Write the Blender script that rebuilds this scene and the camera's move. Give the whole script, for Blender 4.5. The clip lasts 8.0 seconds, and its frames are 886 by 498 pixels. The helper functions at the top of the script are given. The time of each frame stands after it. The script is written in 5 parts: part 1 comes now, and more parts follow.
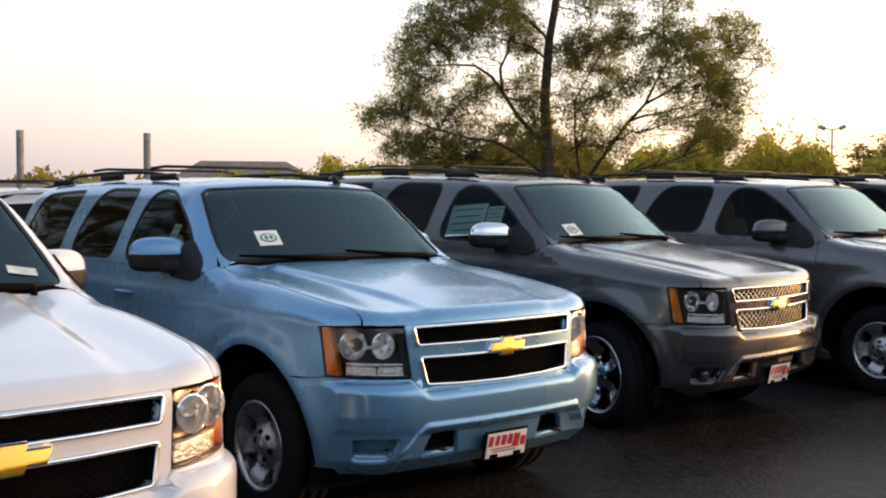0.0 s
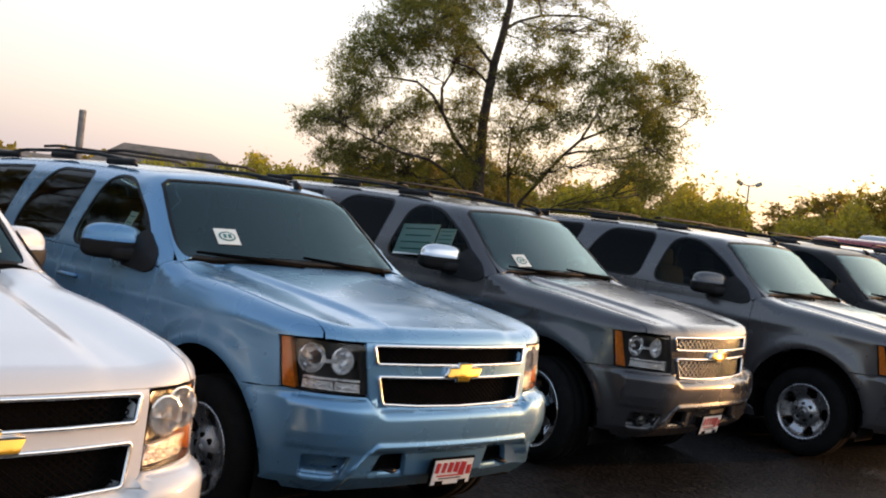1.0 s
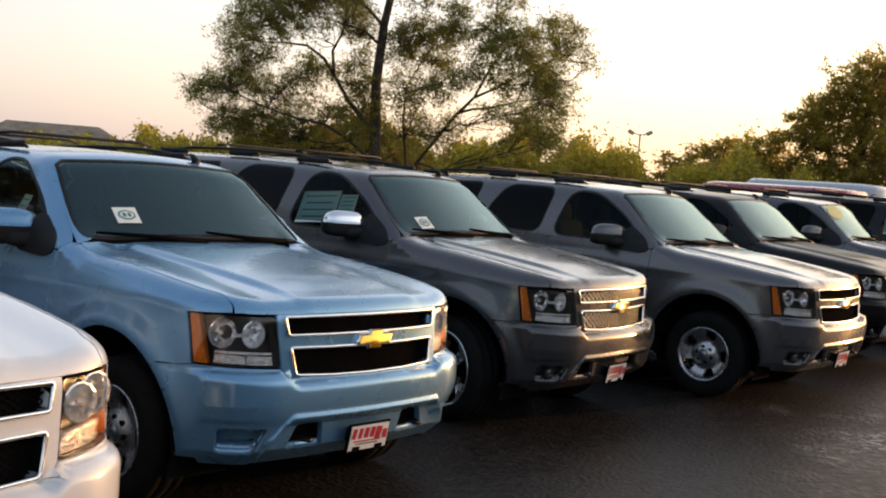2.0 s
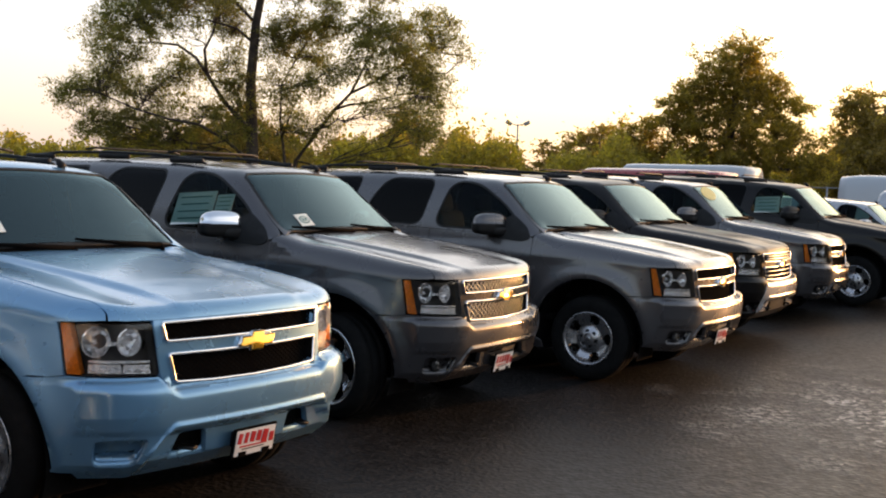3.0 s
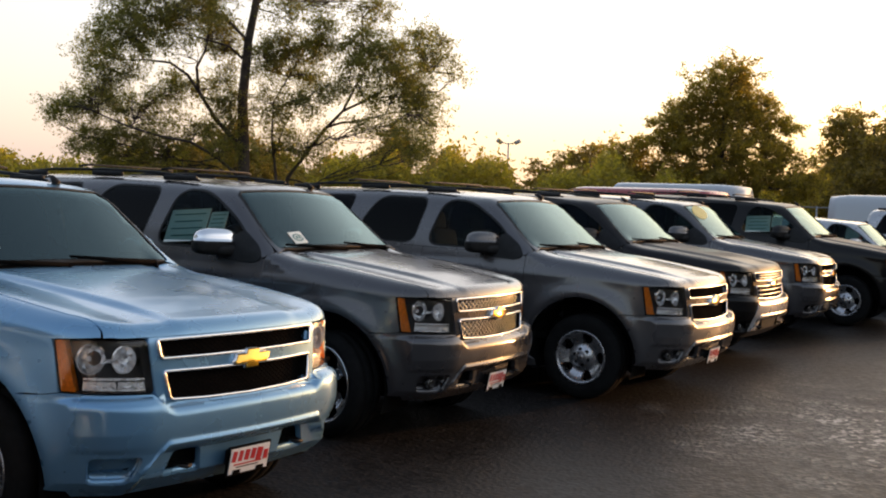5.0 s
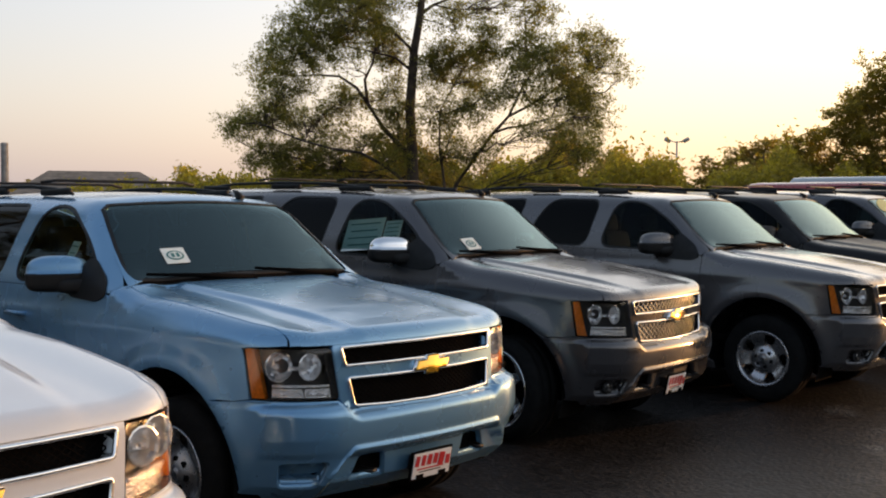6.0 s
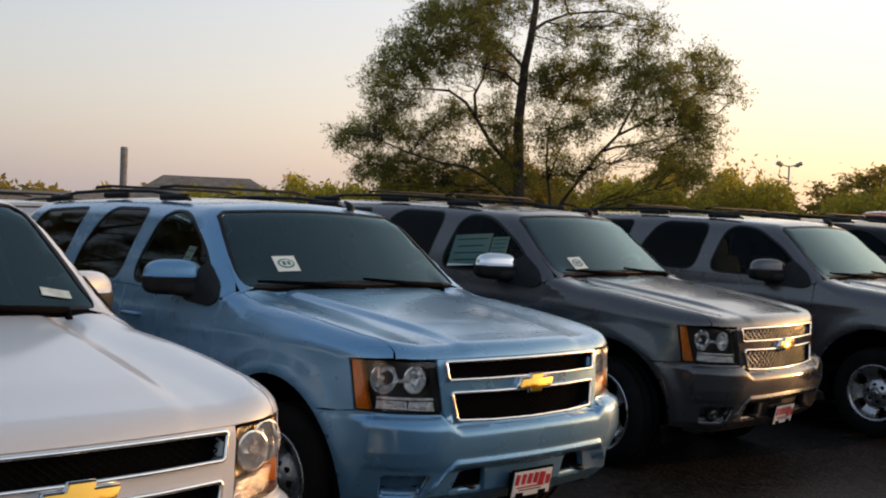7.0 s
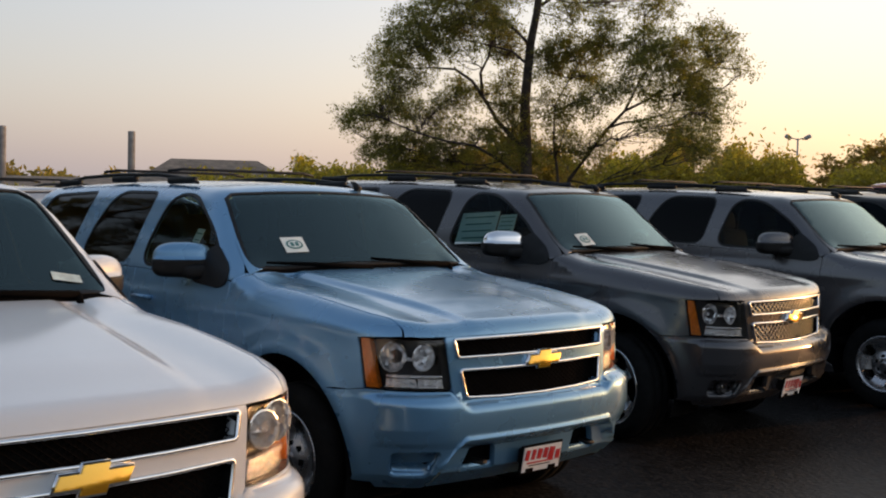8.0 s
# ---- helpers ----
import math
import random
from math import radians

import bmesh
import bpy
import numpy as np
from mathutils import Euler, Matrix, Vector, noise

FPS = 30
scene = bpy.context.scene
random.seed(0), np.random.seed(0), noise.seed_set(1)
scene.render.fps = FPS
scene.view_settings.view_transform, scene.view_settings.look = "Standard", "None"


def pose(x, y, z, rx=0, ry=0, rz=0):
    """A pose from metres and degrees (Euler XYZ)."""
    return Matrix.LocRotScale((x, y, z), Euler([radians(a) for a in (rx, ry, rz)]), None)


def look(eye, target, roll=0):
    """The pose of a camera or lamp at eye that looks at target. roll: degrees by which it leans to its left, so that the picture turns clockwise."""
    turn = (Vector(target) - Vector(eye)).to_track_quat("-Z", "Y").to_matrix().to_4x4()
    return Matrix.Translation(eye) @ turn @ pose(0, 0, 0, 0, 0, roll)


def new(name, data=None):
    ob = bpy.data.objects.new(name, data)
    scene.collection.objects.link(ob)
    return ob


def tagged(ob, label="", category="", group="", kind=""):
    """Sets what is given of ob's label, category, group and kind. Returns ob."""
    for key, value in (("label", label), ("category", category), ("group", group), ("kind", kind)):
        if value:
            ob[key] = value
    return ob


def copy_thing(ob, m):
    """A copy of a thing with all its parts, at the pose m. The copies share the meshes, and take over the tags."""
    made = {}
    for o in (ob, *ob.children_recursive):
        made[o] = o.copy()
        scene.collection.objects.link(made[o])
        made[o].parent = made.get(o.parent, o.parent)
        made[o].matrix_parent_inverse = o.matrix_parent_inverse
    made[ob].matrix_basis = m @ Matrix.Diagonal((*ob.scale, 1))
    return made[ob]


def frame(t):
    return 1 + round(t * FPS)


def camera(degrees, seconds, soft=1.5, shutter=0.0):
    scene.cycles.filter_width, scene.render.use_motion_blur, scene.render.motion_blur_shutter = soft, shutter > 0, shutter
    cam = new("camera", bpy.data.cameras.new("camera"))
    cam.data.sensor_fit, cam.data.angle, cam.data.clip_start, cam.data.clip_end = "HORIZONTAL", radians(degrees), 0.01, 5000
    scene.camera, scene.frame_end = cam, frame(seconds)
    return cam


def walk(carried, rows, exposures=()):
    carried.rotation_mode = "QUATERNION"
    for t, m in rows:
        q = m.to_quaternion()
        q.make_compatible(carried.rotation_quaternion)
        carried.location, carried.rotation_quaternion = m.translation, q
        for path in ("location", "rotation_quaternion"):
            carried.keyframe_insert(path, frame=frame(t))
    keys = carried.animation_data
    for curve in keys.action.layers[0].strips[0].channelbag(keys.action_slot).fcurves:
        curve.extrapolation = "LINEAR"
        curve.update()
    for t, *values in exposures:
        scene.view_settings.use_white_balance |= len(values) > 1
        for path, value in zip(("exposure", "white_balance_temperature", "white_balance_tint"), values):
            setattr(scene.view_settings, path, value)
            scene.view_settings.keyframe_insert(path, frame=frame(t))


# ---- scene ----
cam = camera(42.57, 8.0, soft=2.0)
PATH = [
    (0, pose(4.346, -4.098, 1.721, 87.299, -0.260, 50.244)),
    (0.1, pose(4.311, -4.102, 1.723, 86.763, 0.049, 51.541)),
    (0.2, pose(4.276, -4.106, 1.725, 86.410, 0.428, 52.645)),
    (0.3, pose(4.242, -4.111, 1.726, 86.644, -0.288, 52.692)),
    (0.4, pose(4.207, -4.115, 1.728, 86.690, -1.899, 52.071)),
    (0.5, pose(4.172, -4.119, 1.730, 86.732, -3.623, 51.642)),
    (0.6, pose(4.157, -4.153, 1.732, 86.849, -6.123, 50.645)),
    (0.7, pose(4.143, -4.187, 1.734, 87.129, -7.329, 49.294)),
    (0.8, pose(4.128, -4.221, 1.736, 87.826, -6.741, 47.934)),
    (0.9, pose(4.114, -4.255, 1.738, 88.000, -6.627, 47.256)),
    (1, pose(4.099, -4.289, 1.740, 88.286, -6.883, 46.020)),
    (1.1, pose(4.095, -4.302, 1.743, 87.895, -7.452, 45.279)),
    (1.2, pose(4.092, -4.314, 1.745, 87.913, -8.070, 44.701)),
    (1.3, pose(4.088, -4.327, 1.748, 87.891, -7.798, 44.450)),
    (1.4, pose(4.085, -4.339, 1.750, 87.903, -6.752, 44.138)),
    (1.5, pose(4.081, -4.352, 1.753, 88.002, -5.412, 43.251)),
    (1.6, pose(4.085, -4.350, 1.755, 88.034, -4.544, 42.297)),
    (1.7, pose(4.089, -4.347, 1.758, 87.795, -4.275, 42.219)),
    (1.8, pose(4.094, -4.345, 1.760, 86.386, -2.911, 41.694)),
    (1.9, pose(4.098, -4.342, 1.763, 86.610, -3.014, 41.058)),
    (2, pose(4.102, -4.340, 1.765, 86.785, -4.068, 40.821)),
    (2.2, pose(4.114, -4.326, 1.774, 87.262, -3.789, 39.211)),
    (3.3, pose(4.061, -4.261, 1.748, 86.686, -2.126, 33.955)),
    (3.5, pose(4.065, -4.272, 1.751, 87.177, -2.450, 33.431)),
    (4, pose(4.056, -4.262, 1.750, 87.629, -1.879, 32.558)),
    (4.2, pose(4.054, -4.260, 1.736, 87.819, -1.957, 32.512)),
    (5.3, pose(4.054, -4.304, 1.755, 87.653, -2.007, 36.316)),
    (5.5, pose(4.044, -4.309, 1.755, 87.597, -1.819, 38.063)),
    (5.8, pose(4.031, -4.313, 1.754, 87.702, -0.735, 41.073)),
    (6, pose(4.022, -4.316, 1.753, 87.836, -0.202, 42.767)),
    (6.2, pose(4.025, -4.320, 1.757, 87.962, 0.235, 43.539)),
    (6.5, pose(4.030, -4.326, 1.762, 88.105, 0.281, 44.784)),
    (6.8, pose(4.013, -4.337, 1.761, 88.283, -0.986, 46.397)),
    (7, pose(4.001, -4.344, 1.761, 88.481, -2.256, 47.970)),
    (7.2, pose(4.009, -4.352, 1.757, 88.719, -3.067, 48.415)),
    (7.5, pose(4.022, -4.363, 1.750, 88.429, -2.595, 48.473)),
    (7.8, pose(4.029, -4.360, 1.756, 87.820, -1.727, 48.259)),
    (8, pose(4.034, -4.358, 1.760, 87.411, -1.298, 48.396)),
]
walk(cam, PATH, exposures=[(0.0, 2.24, 6850, 20), (1.0, 2.16, 6900, 20), (1.5, 2.10, 7000, 20), (1.8, 1.96, 7050, 20), (2.2, 2.02, 7050, 20), (3.5, 2.20, 7100, 21), (4.2, 2.16, 7100, 21), (5.5, 1.84, 7000, 20), (6.5, 1.68, 6950, 19), (7.0, 1.58, 6900, 19), (8.0, 1.55, 6850, 19)])

# ---- sky and sun: a low evening sun ahead of the row ----
SUN_EL, SUN_AZ = 4.6, 16.0          # degrees; azimuth from +y towards +x
world = bpy.data.worlds.new("evening_sky")
scene.world = world
world.use_nodes = True
wn = world.node_tree
for n in list(wn.nodes):
    wn.nodes.remove(n)
sky = wn.nodes.new("ShaderNodeTexSky")
sky.sky_type = "NISHITA"
sky.sun_disc = False
sky.sun_elevation = radians(SUN_EL)
sky.sun_rotation = radians(SUN_AZ)
sky.air_density, sky.dust_density, sky.ozone_density = 1.0, 3.0, 1.0
# evening haze: cream near the horizon, pale grey-blue higher up
geo = wn.nodes.new("ShaderNodeTexCoord")
sep = wn.nodes.new("ShaderNodeSeparateXYZ")
wn.links.new(geo.outputs["Generated"], sep.inputs[0])
haze = wn.nodes.new("ShaderNodeValToRGB")
els = haze.color_ramp.elements
els[0].position, els[0].color = 0.0, (1.0, 0.83, 0.70, 1)
els[1].position, els[1].color = 1.0, (0.19, 0.28, 0.34, 1)
mid = els.new(0.22)
mid.color = (0.76, 0.82, 0.92, 1)
low_band = els.new(0.09)
low_band.color = (0.92, 0.84, 0.80, 1)
high = els.new(0.42)
high.color = (1.12, 1.24, 1.28, 1)
higher = els.new(0.70)
higher.color = (0.28, 0.38, 0.43, 1)
wn.links.new(sep.outputs["Z"], haze.inputs["Fac"])
bg = wn.nodes.new("ShaderNodeBackground")
bg.inputs["Strength"].default_value = 0.07
wn.links.new(sky.outputs[0], bg.inputs[0])
veil = wn.nodes.new("ShaderNodeBackground")
veil.inputs["Strength"].default_value = 0.18
# the haze is brightest round the sun and dim in the opposite sky
toward = wn.nodes.new("ShaderNodeVectorMath")
toward.operation = "DOT_PRODUCT"
toward.inputs[1].default_value = (math.sin(radians(SUN_AZ)), math.cos(radians(SUN_AZ)), 0.0)
wn.links.new(geo.outputs["Generated"], toward.inputs[0])
side = wn.nodes.new("ShaderNodeMapRange")
side.inputs["From Min"].default_value, side.inputs["From Max"].default_value = -0.4, 1.0
side.inputs["To Min"].default_value, side.inputs["To Max"].default_value = 0.76, 1.6
wn.links.new(toward.outputs["Value"], side.inputs["Value"])
dim = wn.nodes.new("ShaderNodeVectorMath")
dim.operation = "SCALE"
# away from the sun the haze turns blue-grey
cool = wn.nodes.new("ShaderNodeMix")
cool.data_type = "RGBA"
cool.inputs["A"].default_value = (0.37, 0.52, 0.75, 1)
cool_side = wn.nodes.new("ShaderNodeMapRange")
cool_side.inputs["From Min"].default_value, cool_side.inputs["From Max"].default_value = -0.5, 0.8
cool_side.inputs["To Min"].default_value, cool_side.inputs["To Max"].default_value = 0.15, 1.0
wn.links.new(toward.outputs["Value"], cool_side.inputs["Value"])
wn.links.new(cool_side.outputs["Result"], cool.inputs["Factor"])
wn.links.new(haze.outputs["Color"], cool.inputs["B"])
# and round the sun it is creamy yellow
clip_side = wn.nodes.new("ShaderNodeMath")
clip_side.operation = "MAXIMUM"
clip_side.inputs[1].default_value = 0.0
wn.links.new(toward.outputs["Value"], clip_side.inputs[0])
glow = wn.nodes.new("ShaderNodeMath")
glow.operation = "POWER"
glow.inputs[1].default_value = 2.6
wn.links.new(clip_side.outputs[0], glow.inputs[0])
cream = wn.nodes.new("ShaderNodeMix")
cream.data_type, cream.blend_type = "RGBA", "MULTIPLY"
cream.inputs["B"].default_value = (1.0, 0.90, 0.56, 1)
fade = wn.nodes.new("ShaderNodeMapRange")
fade.inputs["From Min"].default_value, fade.inputs["From Max"].default_value = 0.0, 0.7
fade.inputs["To Min"].default_value, fade.inputs["To Max"].default_value = 1.0, 0.0
wn.links.new(sep.outputs["Z"], fade.inputs["Value"])
low_glow = wn.nodes.new("ShaderNodeMath")
low_glow.operation = "MULTIPLY"
wn.links.new(glow.outputs[0], low_glow.inputs[0])
wn.links.new(fade.outputs["Result"], low_glow.inputs[1])
wn.links.new(low_glow.outputs[0], cream.inputs["Factor"])
wn.links.new(cool.outputs["Result"], cream.inputs["A"])
wn.links.new(cream.outputs["Result"], dim.inputs[0])
wn.links.new(side.outputs["Result"], dim.inputs["Scale"])
wn.links.new(dim.outputs[0], veil.inputs[0])
both_bg = wn.nodes.new("ShaderNodeAddShader")
wn.links.new(bg.outputs[0], both_bg.inputs[0])
wn.links.new(veil.outputs[0], both_bg.inputs[1])
wo = wn.nodes.new("ShaderNodeOutputWorld")
wn.links.new(both_bg.outputs[0], wo.inputs[0])

sun_data = bpy.data.lights.new("sun", "SUN")
sun_data.energy, sun_data.angle, sun_data.color = 0.48, radians(0.6), (1.0, 0.52, 0.22)
sun = new("sun", sun_data)
se, sa = radians(SUN_EL), radians(SUN_AZ)
sun_dir = Vector((math.sin(sa) * math.cos(se), math.cos(sa) * math.cos(se), math.sin(se)))
sun.matrix_world = look(sun_dir * 200, (0, 0, 0))

# ---- materials ----
def mat(name, color=(0.5, 0.5, 0.5), rough=0.5, metal=0.0, coat=0.0, noise_scale=0.0, vary=0.0, bump=0.0, bump_scale=0.0, spec=0.5, rough_vary=0.0):
    m = bpy.data.materials.new(name)
    m.use_nodes = True
    t = m.node_tree
    b = t.nodes["Principled BSDF"]
    b.inputs["Base Color"].default_value = (*color, 1)
    b.inputs["Roughness"].default_value = rough
    b.inputs["Metallic"].default_value = metal
    b.inputs["Coat Weight"].default_value = coat
    b.inputs["Coat Roughness"].default_value = 0.04
    b.inputs["Specular IOR Level"].default_value = spec
    if vary or bump or rough_vary:
        co = t.nodes.new("ShaderNodeTexCoord")
        nz = t.nodes.new("ShaderNodeTexNoise")
        nz.inputs["Scale"].default_value = noise_scale or 8.0
        nz.inputs["Detail"].default_value = 6.0
        t.links.new(co.outputs["Object"], nz.inputs["Vector"])
        if vary:
            r = t.nodes.new("ShaderNodeValToRGB")
            r.color_ramp.elements[0].position, r.color_ramp.elements[1].position = 0.3, 0.7
            r.color_ramp.elements[0].color = (*[c * (1 - vary) for c in color], 1)
            r.color_ramp.elements[1].color = (*[min(1, c * (1 + vary)) for c in color], 1)
            t.links.new(nz.outputs["Fac"], r.inputs["Fac"])
            t.links.new(r.outputs["Color"], b.inputs["Base Color"])
        if rough_vary:
            mr = t.nodes.new("ShaderNodeMapRange")
            mr.inputs["To Min"].default_value, mr.inputs["To Max"].default_value = rough - rough_vary, rough + rough_vary
            mr.inputs["From Min"].default_value, mr.inputs["From Max"].default_value = 0.3, 0.7
            t.links.new(nz.outputs["Fac"], mr.inputs["Value"])
            t.links.new(mr.outputs["Result"], b.inputs["Roughness"])
        if bump:
            n2 = t.nodes.new("ShaderNodeTexNoise")
            n2.inputs["Scale"].default_value = bump_scale or 60.0
            n2.inputs["Detail"].default_value = 4.0
            t.links.new(co.outputs["Object"], n2.inputs["Vector"])
            bp = t.nodes.new("ShaderNodeBump")
            bp.inputs["Strength"].default_value = bump
            bp.inputs["Distance"].default_value = 0.01
            t.links.new(n2.outputs["Fac"], bp.inputs["Height"])
            t.links.new(bp.outputs["Normal"], b.inputs["Normal"])
    return m


def paint(name, color, metal=0.5, rough=0.28, coat=1.0, spec=0.5):
    """Clear-coated car paint with fine flake and a film of dust."""
    m = mat(name, color, rough, metal, coat=coat, noise_scale=3.0, rough_vary=0.05, spec=spec)
    t = m.node_tree
    b = t.nodes["Principled BSDF"]
    co = t.nodes["Texture Coordinate"]
    b.inputs["Coat Roughness"].default_value = 0.11
    fl = t.nodes.new("ShaderNodeTexNoise")
    fl.inputs["Scale"].default_value = 900.0
    t.links.new(co.outputs["Object"], fl.inputs["Vector"])
    mix = t.nodes.new("ShaderNodeMix")
    mix.data_type = "RGBA"
    mix.inputs["A"].default_value = (*[c * 0.88 for c in color], 1)
    mix.inputs["B"].default_value = (*[min(1, c * 1.12) for c in color], 1)
    t.links.new(fl.outputs["Fac"], mix.inputs["Factor"])
    t.links.new(mix.outputs["Result"], b.inputs["Base Color"])
    return m


def glass(name, tint, ior=1.5, sheen=(1.0, 1.0, 1.0)):
    """A thin pane: what passes is tinted, what is reflected follows the pane's index."""
    m = bpy.data.materials.new(name)
    m.use_nodes = True
    t = m.node_tree
    for n in list(t.nodes):
        t.nodes.remove(n)
    out = t.nodes.new("ShaderNodeOutputMaterial")
    tr = t.nodes.new("ShaderNodeBsdfTransparent")
    tr.inputs["Color"].default_value = (*tint, 1)
    gl = t.nodes.new("ShaderNodeBsdfGlossy")
    gl.inputs["Roughness"].default_value = 0.03
    gl.inputs["Color"].default_value = (*sheen, 1)
    fr = t.nodes.new("ShaderNodeFresnel")
    fr.inputs["IOR"].default_value = ior
    mx = t.nodes.new("ShaderNodeMixShader")
    t.links.new(fr.outputs[0], mx.inputs[0])
    t.links.new(tr.outputs[0], mx.inputs[1])
    t.links.new(gl.outputs[0], mx.inputs[2])
    t.links.new(mx.outputs[0], out.inputs["Surface"])
    return m


def leaf_mat(name, color, thru=0.45):
    m = bpy.data.materials.new(name)
    m.use_nodes = True
    t = m.node_tree
    b = t.nodes["Principled BSDF"]
    out = t.nodes["Material Output"]
    b.inputs["Roughness"].default_value = 0.55
    geo = t.nodes.new("ShaderNodeNewGeometry")
    ramp = t.nodes.new("ShaderNodeValToRGB")
    ramp.color_ramp.elements[0].color = (*[c * 0.6 for c in color], 1)
    ramp.color_ramp.elements[1].color = (color[0] * 1.5, color[1] * 1.35, color[2] * 1.1, 1)
    t.links.new(geo.outputs["Random Per Island"], ramp.inputs["Fac"])
    t.links.new(ramp.outputs["Color"], b.inputs["Base Color"])
    tl = t.nodes.new("ShaderNodeBsdfTranslucent")
    mul = t.nodes.new("ShaderNodeMix")
    mul.data_type, mul.blend_type = "RGBA", "MULTIPLY"
    mul.inputs["Factor"].default_value = 1.0
    mul.inputs["B"].default_value = (1.4, 1.42, 0.5, 1)
    t.links.new(ramp.outputs["Color"], mul.inputs["A"])
    t.links.new(mul.outputs["Result"], tl.inputs["Color"])
    mx = t.nodes.new("ShaderNodeMixShader")
    mx.inputs[0].default_value = thru
    t.links.new(b.outputs[0], mx.inputs[1])
    t.links.new(tl.outputs[0], mx.inputs[2])
    t.links.new(mx.outputs[0], out.inputs["Surface"])
    return m


M_BLUE = paint("paint_ice_blue", (0.138, 0.320, 0.508), coat=0.8)
M_GRAY = paint("paint_graphite", (0.068, 0.064, 0.068), coat=0.85)
M_GRAY2 = paint("paint_warm_graphite", (0.080, 0.076, 0.080))
M_WHITE = paint("paint_white", (0.63, 0.65, 0.675), metal=0.0, rough=0.4)
M_BLACK = paint("paint_black", (0.006, 0.005, 0.005), metal=0.0, rough=0.4, coat=0.36, spec=0.1)
# white darkened in its colour, as the vans' seen sides face away from sun
M_VAN = paint("paint_shaded_white", (0.40, 0.43, 0.46), metal=0.0, rough=0.5)
M_RED = paint("paint_red", (0.32, 0.02, 0.02), metal=0.3)
M_SILVER = paint("paint_silver", (0.42, 0.43, 0.45))
M_CHROME = mat("chrome", (0.85, 0.85, 0.86), 0.08, 1.0)
M_SATIN = mat("bright_trim", (0.90, 0.90, 0.91), 0.2, 1.0)
M_FACET = mat("lamp_facets", (0.90, 0.90, 0.91), 0.14, 0.9, noise_scale=60, vary=0.25, bump=1.0, bump_scale=70)
M_ALLOY = mat("alloy", (0.46, 0.46, 0.475), 0.28, 0.9, noise_scale=20, rough_vary=0.08)
M_RUBBER = mat("tyre_rubber", (0.010, 0.010, 0.010), 0.85, bump=0.3, bump_scale=90, noise_scale=12, vary=0.3, spec=0.1)
M_PLASTIC = mat("black_plastic", (0.012, 0.012, 0.0125), 0.5, bump=0.15, bump_scale=400, noise_scale=15, vary=0.25, spec=0.22)
M_GRILLE = mat("grille_black", (0.005, 0.0044, 0.0043), 0.85, spec=0.02)
M_DARK = mat("underbody_black", (0.007, 0.007, 0.007), 0.9, noise_scale=10, vary=0.4, spec=0.04)
M_BEZEL = mat("lamp_bezel", (0.045, 0.044, 0.045), 0.22)
M_REFL = mat("lamp_reflector", (0.90, 0.90, 0.91), 0.16, 0.75)
M_AMBER = mat("amber_lens", (0.75, 0.20, 0.015), 0.2, coat=0.6, noise_scale=60, vary=0.25)
M_REDLENS = mat("red_lens", (0.5, 0.01, 0.01), 0.15, coat=0.6)
M_GOLD = mat("gold_badge", (0.74, 0.42, 0.045), 0.11, 0.75, coat=0.8)
M_SEAT = mat("seat_cloth", (0.012, 0.012, 0.012), 0.9, noise_scale=30, vary=0.3, spec=0.1)
M_GLASS = glass("windscreen_glass", (0.12, 0.18, 0.17), 1.63, (0.70, 0.96, 1.0))
M_GLASS_SIDE = glass("side_glass", (0.33, 0.46, 0.45), 1.18, (0.80, 0.97, 1.0))
M_GLASS_DARK = glass("privacy_glass", (0.012, 0.012, 0.014), 1.18)
M_LENS = glass("clear_lens", (0.9, 0.9, 0.9), 1.5)
M_MESHC = mat("bright_mesh", (0.30, 0.29, 0.28), 0.24, 1.0)
M_PAPER = mat("paper", (0.72, 0.76, 0.72), 0.7, noise_scale=14, vary=0.05)
M_FADED = mat("faded_paper", (0.50, 0.60, 0.58), 0.6, noise_scale=25, vary=0.25)
M_PLATE = mat("plate_white", (0.75, 0.74, 0.73), 0.35, noise_scale=30, vary=0.06)
M_INKRED = mat("ink_red", (0.50, 0.02, 0.025), 0.4)
M_INKDARK = mat("ink_dark", (0.03, 0.04, 0.04), 0.5)
M_INKTEAL = mat("ink_teal", (0.03, 0.16, 0.15), 0.5)
M_BARK = mat("bark", (0.062, 0.045, 0.033), 0.9, noise_scale=6, vary=0.5, bump=0.8, bump_scale=25)
M_LEAF = leaf_mat("leaf_green", (0.165, 0.170, 0.055), 0.55)
M_LEAF2 = leaf_mat("leaf_olive", (0.30, 0.26, 0.07), 0.66)
M_LEAFD = leaf_mat("leaf_dark", (0.25, 0.195, 0.07), 0.6)
M_LEAFY = leaf_mat("leaf_backlit", (0.25, 0.205, 0.065), 0.72)
M_STEEL = mat("galvanised_steel", (0.35, 0.35, 0.35), 0.5, 0.7, noise_scale=20, vary=0.2)
M_POST = mat("weathered_post", (0.30, 0.27, 0.25), 0.75, noise_scale=9, vary=0.3, bump=0.3, bump_scale=40)

# ---- mesh helpers ----
from mathutils.geometry import delaunay_2d_cdt


def mesh_from(name, verts, faces, normals=None, smooth=True):
    me = bpy.data.meshes.new(name)
    me.from_pydata([tuple(v) for v in verts], [], [tuple(int(i) for i in f) for f in faces])
    me.validate()
    if smooth:
        me.shade_smooth()
    if normals is not None and len(me.vertices) == len(normals):
        me.normals_split_custom_set_from_vertices([tuple(n) for n in normals])
    return me


def link(name, me, material, parent=None, label=""):
    ob = new(name, me)
    if material is not None:
        me.materials.clear()
        me.materials.append(material)
    if parent is not None:
        ob.parent = parent
    return tagged(ob, label)


